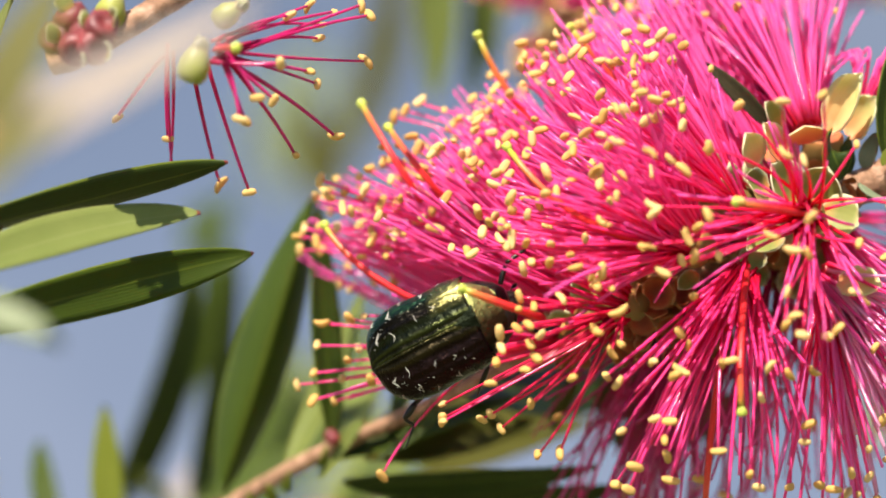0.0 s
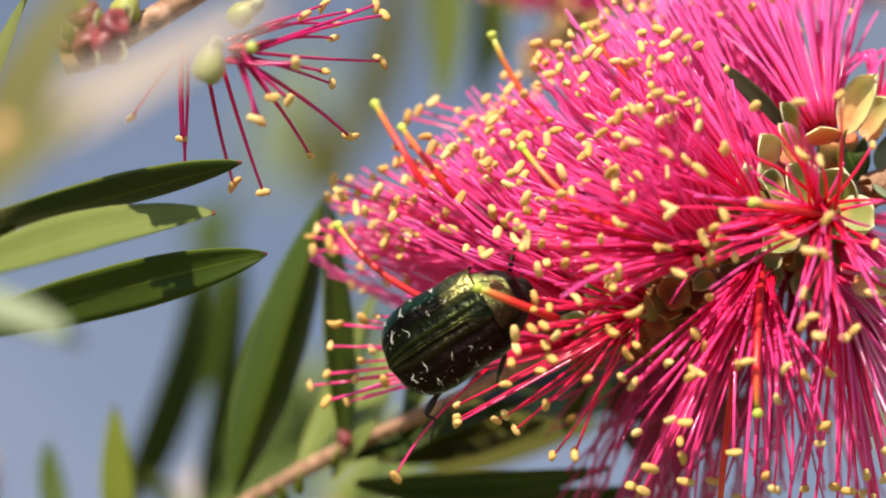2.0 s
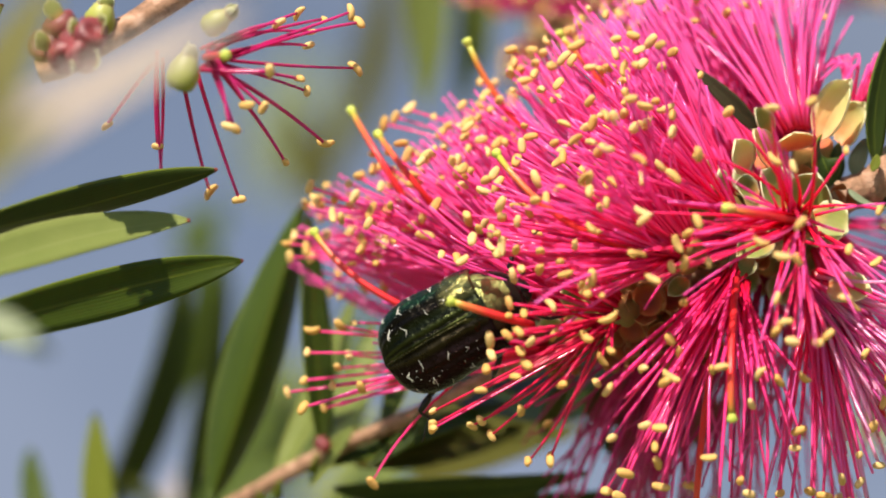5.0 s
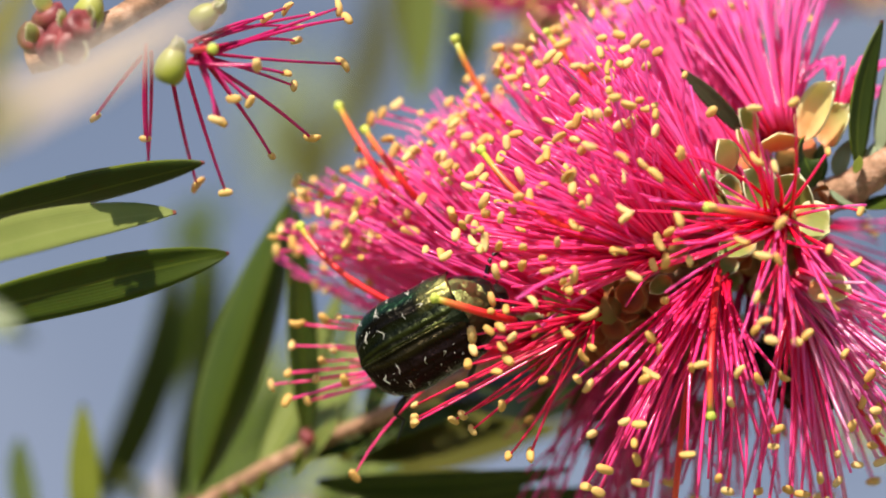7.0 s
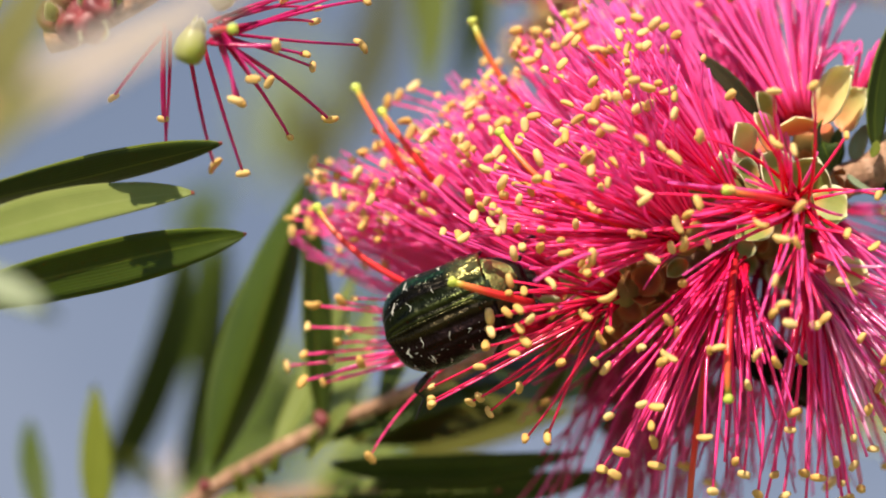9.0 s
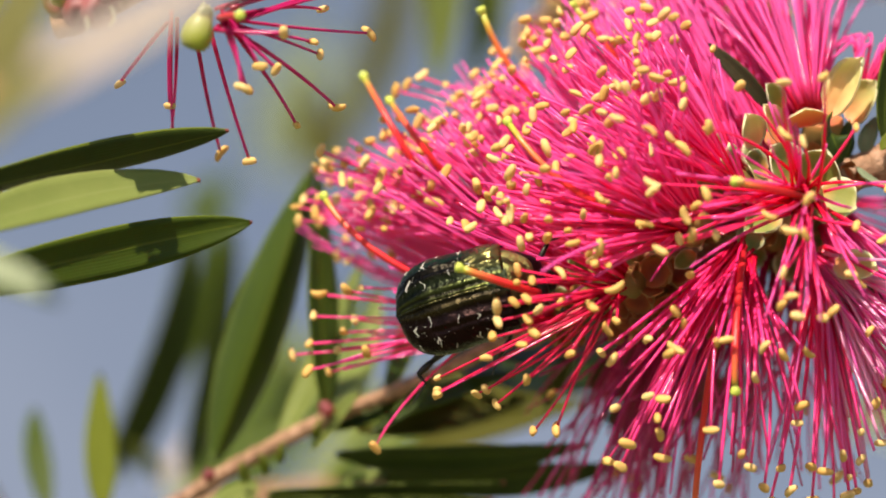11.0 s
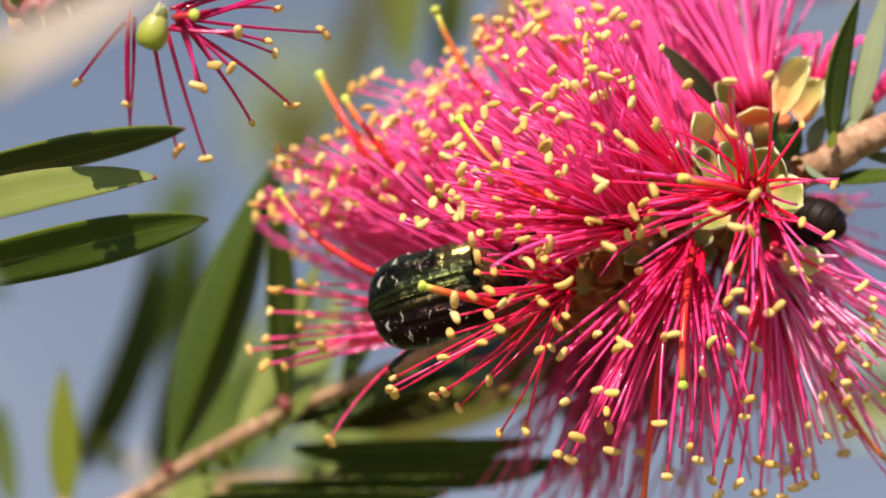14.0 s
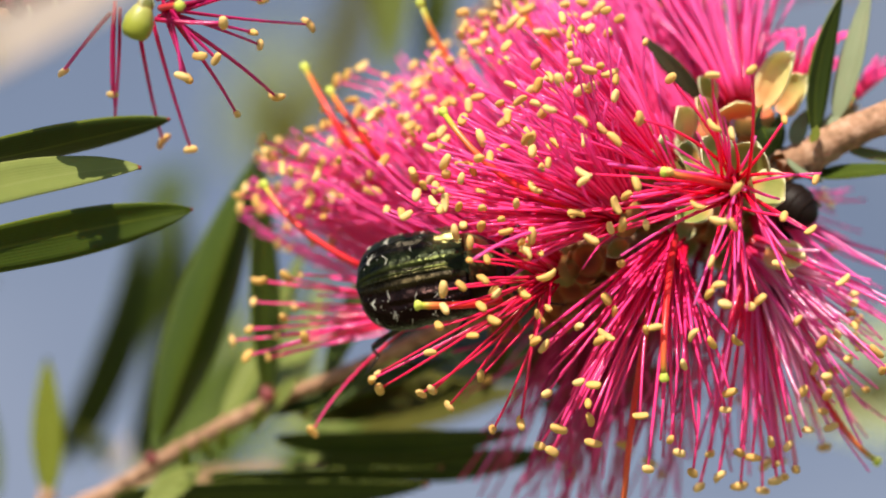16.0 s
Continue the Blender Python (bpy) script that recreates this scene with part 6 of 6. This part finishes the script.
def motions():
    walk(BEETLE, [
        (0.0, body_pose((-0.00858, -0.00600, 1.48903), (0.00051, -0.00800, 1.49351), 8)),
        (0.5, body_pose((-0.00845, -0.00600, 1.48915), (0.00027, -0.00800, 1.49392), 8)),
        (1.0, body_pose((-0.00842, -0.00600, 1.48869), (0.00012, -0.00800, 1.49390), 8)),
        (1.5, body_pose((-0.00817, -0.00600, 1.48946), (-0.00003, -0.00800, 1.49479), 8)),
        (2.0, body_pose((-0.00826, -0.00600, 1.48922), (0.00040, -0.00800, 1.49448), 8)),
        (2.5, body_pose((-0.00773, -0.00600, 1.49026), (0.00139, -0.00800, 1.49569), 8)),
        (3.0, body_pose((-0.00739, -0.00600, 1.49025), (0.00149, -0.00800, 1.49584), 8)),
        (5.5, body_pose((-0.00623, -0.00600, 1.49017), (0.00321, -0.00800, 1.49496), 6)),
        (6.0, body_pose((-0.00657, -0.00600, 1.49022), (0.00381, -0.00800, 1.49513), 6)),
        (6.5, body_pose((-0.00692, -0.00600, 1.48940), (0.00262, -0.00800, 1.49453), 5)),
        (7.0, body_pose((-0.00682, -0.00600, 1.48923), (0.00283, -0.00800, 1.49444), 5)),
        (7.5, body_pose((-0.00651, -0.00600, 1.48815), (0.00323, -0.00800, 1.49356), 6)),
        (8.0, body_pose((-0.00608, -0.00600, 1.48975), (0.00352, -0.00800, 1.49462), 7)),
        (8.5, body_pose((-0.00607, -0.00600, 1.49000), (0.00361, -0.00800, 1.49467), 8)),
        (11.0, body_pose((-0.00572, -0.00600, 1.49189), (0.00402, -0.00800, 1.49486), 15)),
        (11.5, body_pose((-0.00574, -0.00600, 1.49109), (0.00439, -0.00800, 1.49464), 15)),
        (12.0, body_pose((-0.00547, -0.00600, 1.49175), (0.00458, -0.00800, 1.49492), 14)),
        (12.5, body_pose((-0.00486, -0.00600, 1.49191), (0.00531, -0.00800, 1.49512), 14)),
        (13.0, body_pose((-0.00459, -0.00600, 1.49210), (0.00547, -0.00800, 1.49535), 14)),
        (13.5, body_pose((-0.00416, -0.00600, 1.49164), (0.00569, -0.00800, 1.49473), 15)),
        (14.0, body_pose((-0.00382, -0.00600, 1.49200), (0.00632, -0.00800, 1.49493), 15)),
        (14.5, body_pose((-0.00369, -0.00600, 1.49156), (0.00619, -0.00800, 1.49398), 16)),
        (15.0, body_pose((-0.00395, -0.00600, 1.49225), (0.00605, -0.00800, 1.49461), 16)),
        (15.5, body_pose((-0.00405, -0.00600, 1.49246), (0.00601, -0.00800, 1.49454), 16)),
        (16.0, body_pose((-0.00339, -0.00600, 1.49349), (0.00617, -0.00800, 1.49556), 16)),
    ])
    # its middle leg feels over the filaments now and then
    rest, rows = Vector((-8.1, 5.6, 0)), []
    for t, way in ((0.0, (-4.0, 1.0, -8.9)), (5.8, (-4.0, 1.0, -8.9)), (6.5, (-3.0, 4.6, -8.1)), (7.0, (-4.0, 1.0, -8.9)), (11.0, (-4.0, 1.0, -8.9)), (11.5, (-4.5, 5.0, -7.1)), (12.0, (-8.1, 5.6, 0.0)), (12.5, (-8.5, 4.6, -1.8)), (13.0, (-7.5, 3.0, -5.5)), (13.5, (-4.0, 1.0, -8.9)), (16.0, (-4.0, 1.0, -8.9))):
        rows.append((t, Matrix.Translation(Vector((-2.5, 3.0, -1.0)) * MM) @ rest.rotation_difference(Vector(way)).to_matrix().to_4x4()))
    walk(WAVING_LEG, rows)
    foot = Vector((0.00910, -0.01100, 1.49416))
    base = BENT_STYLE.matrix_basis.translation.copy()
    rest = Vector((0.00127, -0.01500, 1.49646)) - foot
    rows = []
    for t, tip, along, down in (
        (0.0, (0.00014, -0.01500, 1.49764), 0.0000, 0.0000),
        (1.5, (0.00020, -0.01500, 1.49789), 0.0000, 0.0000),
        (3.0, (0.00028, -0.01500, 1.49741), 0.0000, 0.0000),
        (5.5, (0.00063, -0.01500, 1.49679), 0.0000, 0.0000),
        (7.0, (0.00127, -0.01500, 1.49646), 0.0000, 0.0000),
        (8.5, (0.00129, -0.01500, 1.49621), 0.0000, 0.0000),
        (11.0, (0.00122, -0.01500, 1.49665), 0.0000, 0.0000),
        (11.5, (0.00072, -0.01500, 1.49664), 0.0000, 0.0000),
        (12.0, (0.00066, -0.01500, 1.49685), 0.0000, 0.0000),
        (12.5, (0.00113, -0.01500, 1.49605), 0.0000, 0.0000),
        (13.0, (0.00100, -0.01500, 1.49543), 0.0005, 0.0005),
        (13.5, (0.00246, -0.01500, 1.49447), 0.0015, 0.0016),
        (14.0, (0.00278, -0.01500, 1.49434), 0.0012, 0.0016),
        (14.5, (0.00364, -0.01500, 1.49315), 0.0010, 0.0015),
        (15.0, (0.00421, -0.01500, 1.49183), 0.0020, 0.0019),
        (15.5, (0.00360, -0.01500, 1.49228), 0.0024, 0.0019),
        (16.0, (0.00394, -0.01500, 1.49164), 0.0028, 0.0019),
    ):
        shift = Vector((along, 0, -down))
        turn = rest.rotation_difference(Vector(tip) - foot - shift)
        rows.append((t, Matrix.Translation(base + shift) @ turn.to_matrix().to_4x4()))
    walk(BENT_STYLE, rows)
    # stamens that the beetle pushes along as it works its way in
    for stamen, reach in OVER_HEAD:
        foot, rows = stamen.matrix_basis.translation.copy(), []
        for t, push in ((0.0, 0.0), (8.5, 0.0), (11.0, 0.0004), (12.5, 0.0009), (13.5, 0.0022), (14.5, 0.0026), (15.0, 0.0028), (16.0, 0.0038)):
            turn = reach.rotation_difference(reach + Vector((push, -push * 0.3, push * 0.2)))
            rows.append((t, Matrix.Translation(foot) @ turn.to_matrix().to_4x4()))
        walk(stamen, rows)
    walk(BEE, [
        (0.0, turn_to((0.35, 0.2, -1), (0.05009, 0.02400, 1.45707), (0, -1, 0))),
        (6.0, turn_to((0.35, 0.2, -1), (0.04896, 0.02200, 1.46660), (0, -1, 0))),
        (6.5, turn_to((0.80, 0.0, -0.60), (0.03843, 0.01200, 1.47548), (0, -1, 0))),
        (7.0, turn_to((0.83, -0.1, -0.54), (0.04055, 0.00700, 1.48642), (0, -1, 0))),
        (7.5, turn_to((0.85, -0.1, -0.50), (0.03796, 0.00700, 1.48579), (0, -1, 0))),
        (8.0, turn_to((0.94, -0.15, -0.30), (0.04029, 0.00700, 1.48556), (0, -1, 0))),
        (8.5, turn_to((0.94, -0.15, -0.30), (0.03909, 0.00700, 1.48489), (0, -1, 0))),
        (10.0, turn_to((0.80, -0.30, -0.50), (0.04300, 0.00800, 1.48900), (0, -1, 0.1))),
        (11.5, turn_to((0.64, -0.60, -0.52), (0.04401, 0.00600, 1.49854), (0, -1, 0.3))),
        (12.0, turn_to((0.72, -0.55, -0.42), (0.04315, 0.00000, 1.50131), (0, -1, 0.3))),
        (12.5, turn_to((0.78, -0.52, -0.36), (0.04333, 0.00000, 1.50162), (0, -1, 0.3))),
        (13.0, turn_to((0.78, -0.52, -0.36), (0.04313, 0.00000, 1.50275), (0, -1, 0.3))),
        (13.5, turn_to((0.80, -0.50, -0.32), (0.04346, 0.00000, 1.50184), (0, -1, 0.3))),
        (14.0, turn_to((0.80, -0.50, -0.32), (0.04361, 0.00000, 1.50155), (0, -1, 0.3))),
        (14.5, turn_to((0.80, -0.50, -0.32), (0.04075, 0.00100, 1.50283), (0, -1, 0.3))),
        (15.0, turn_to((0.80, -0.50, -0.32), (0.04251, 0.00000, 1.50307), (0, -1, 0.3))),
        (15.5, turn_to((0.72, -0.55, -0.48), (0.04384, 0.00200, 1.50296), (0, -1, 0.3))),
        (16.0, turn_to((0.72, -0.55, -0.48), (0.04290, 0.00200, 1.50257), (0, -1, 0.3))),
    ])


motions()
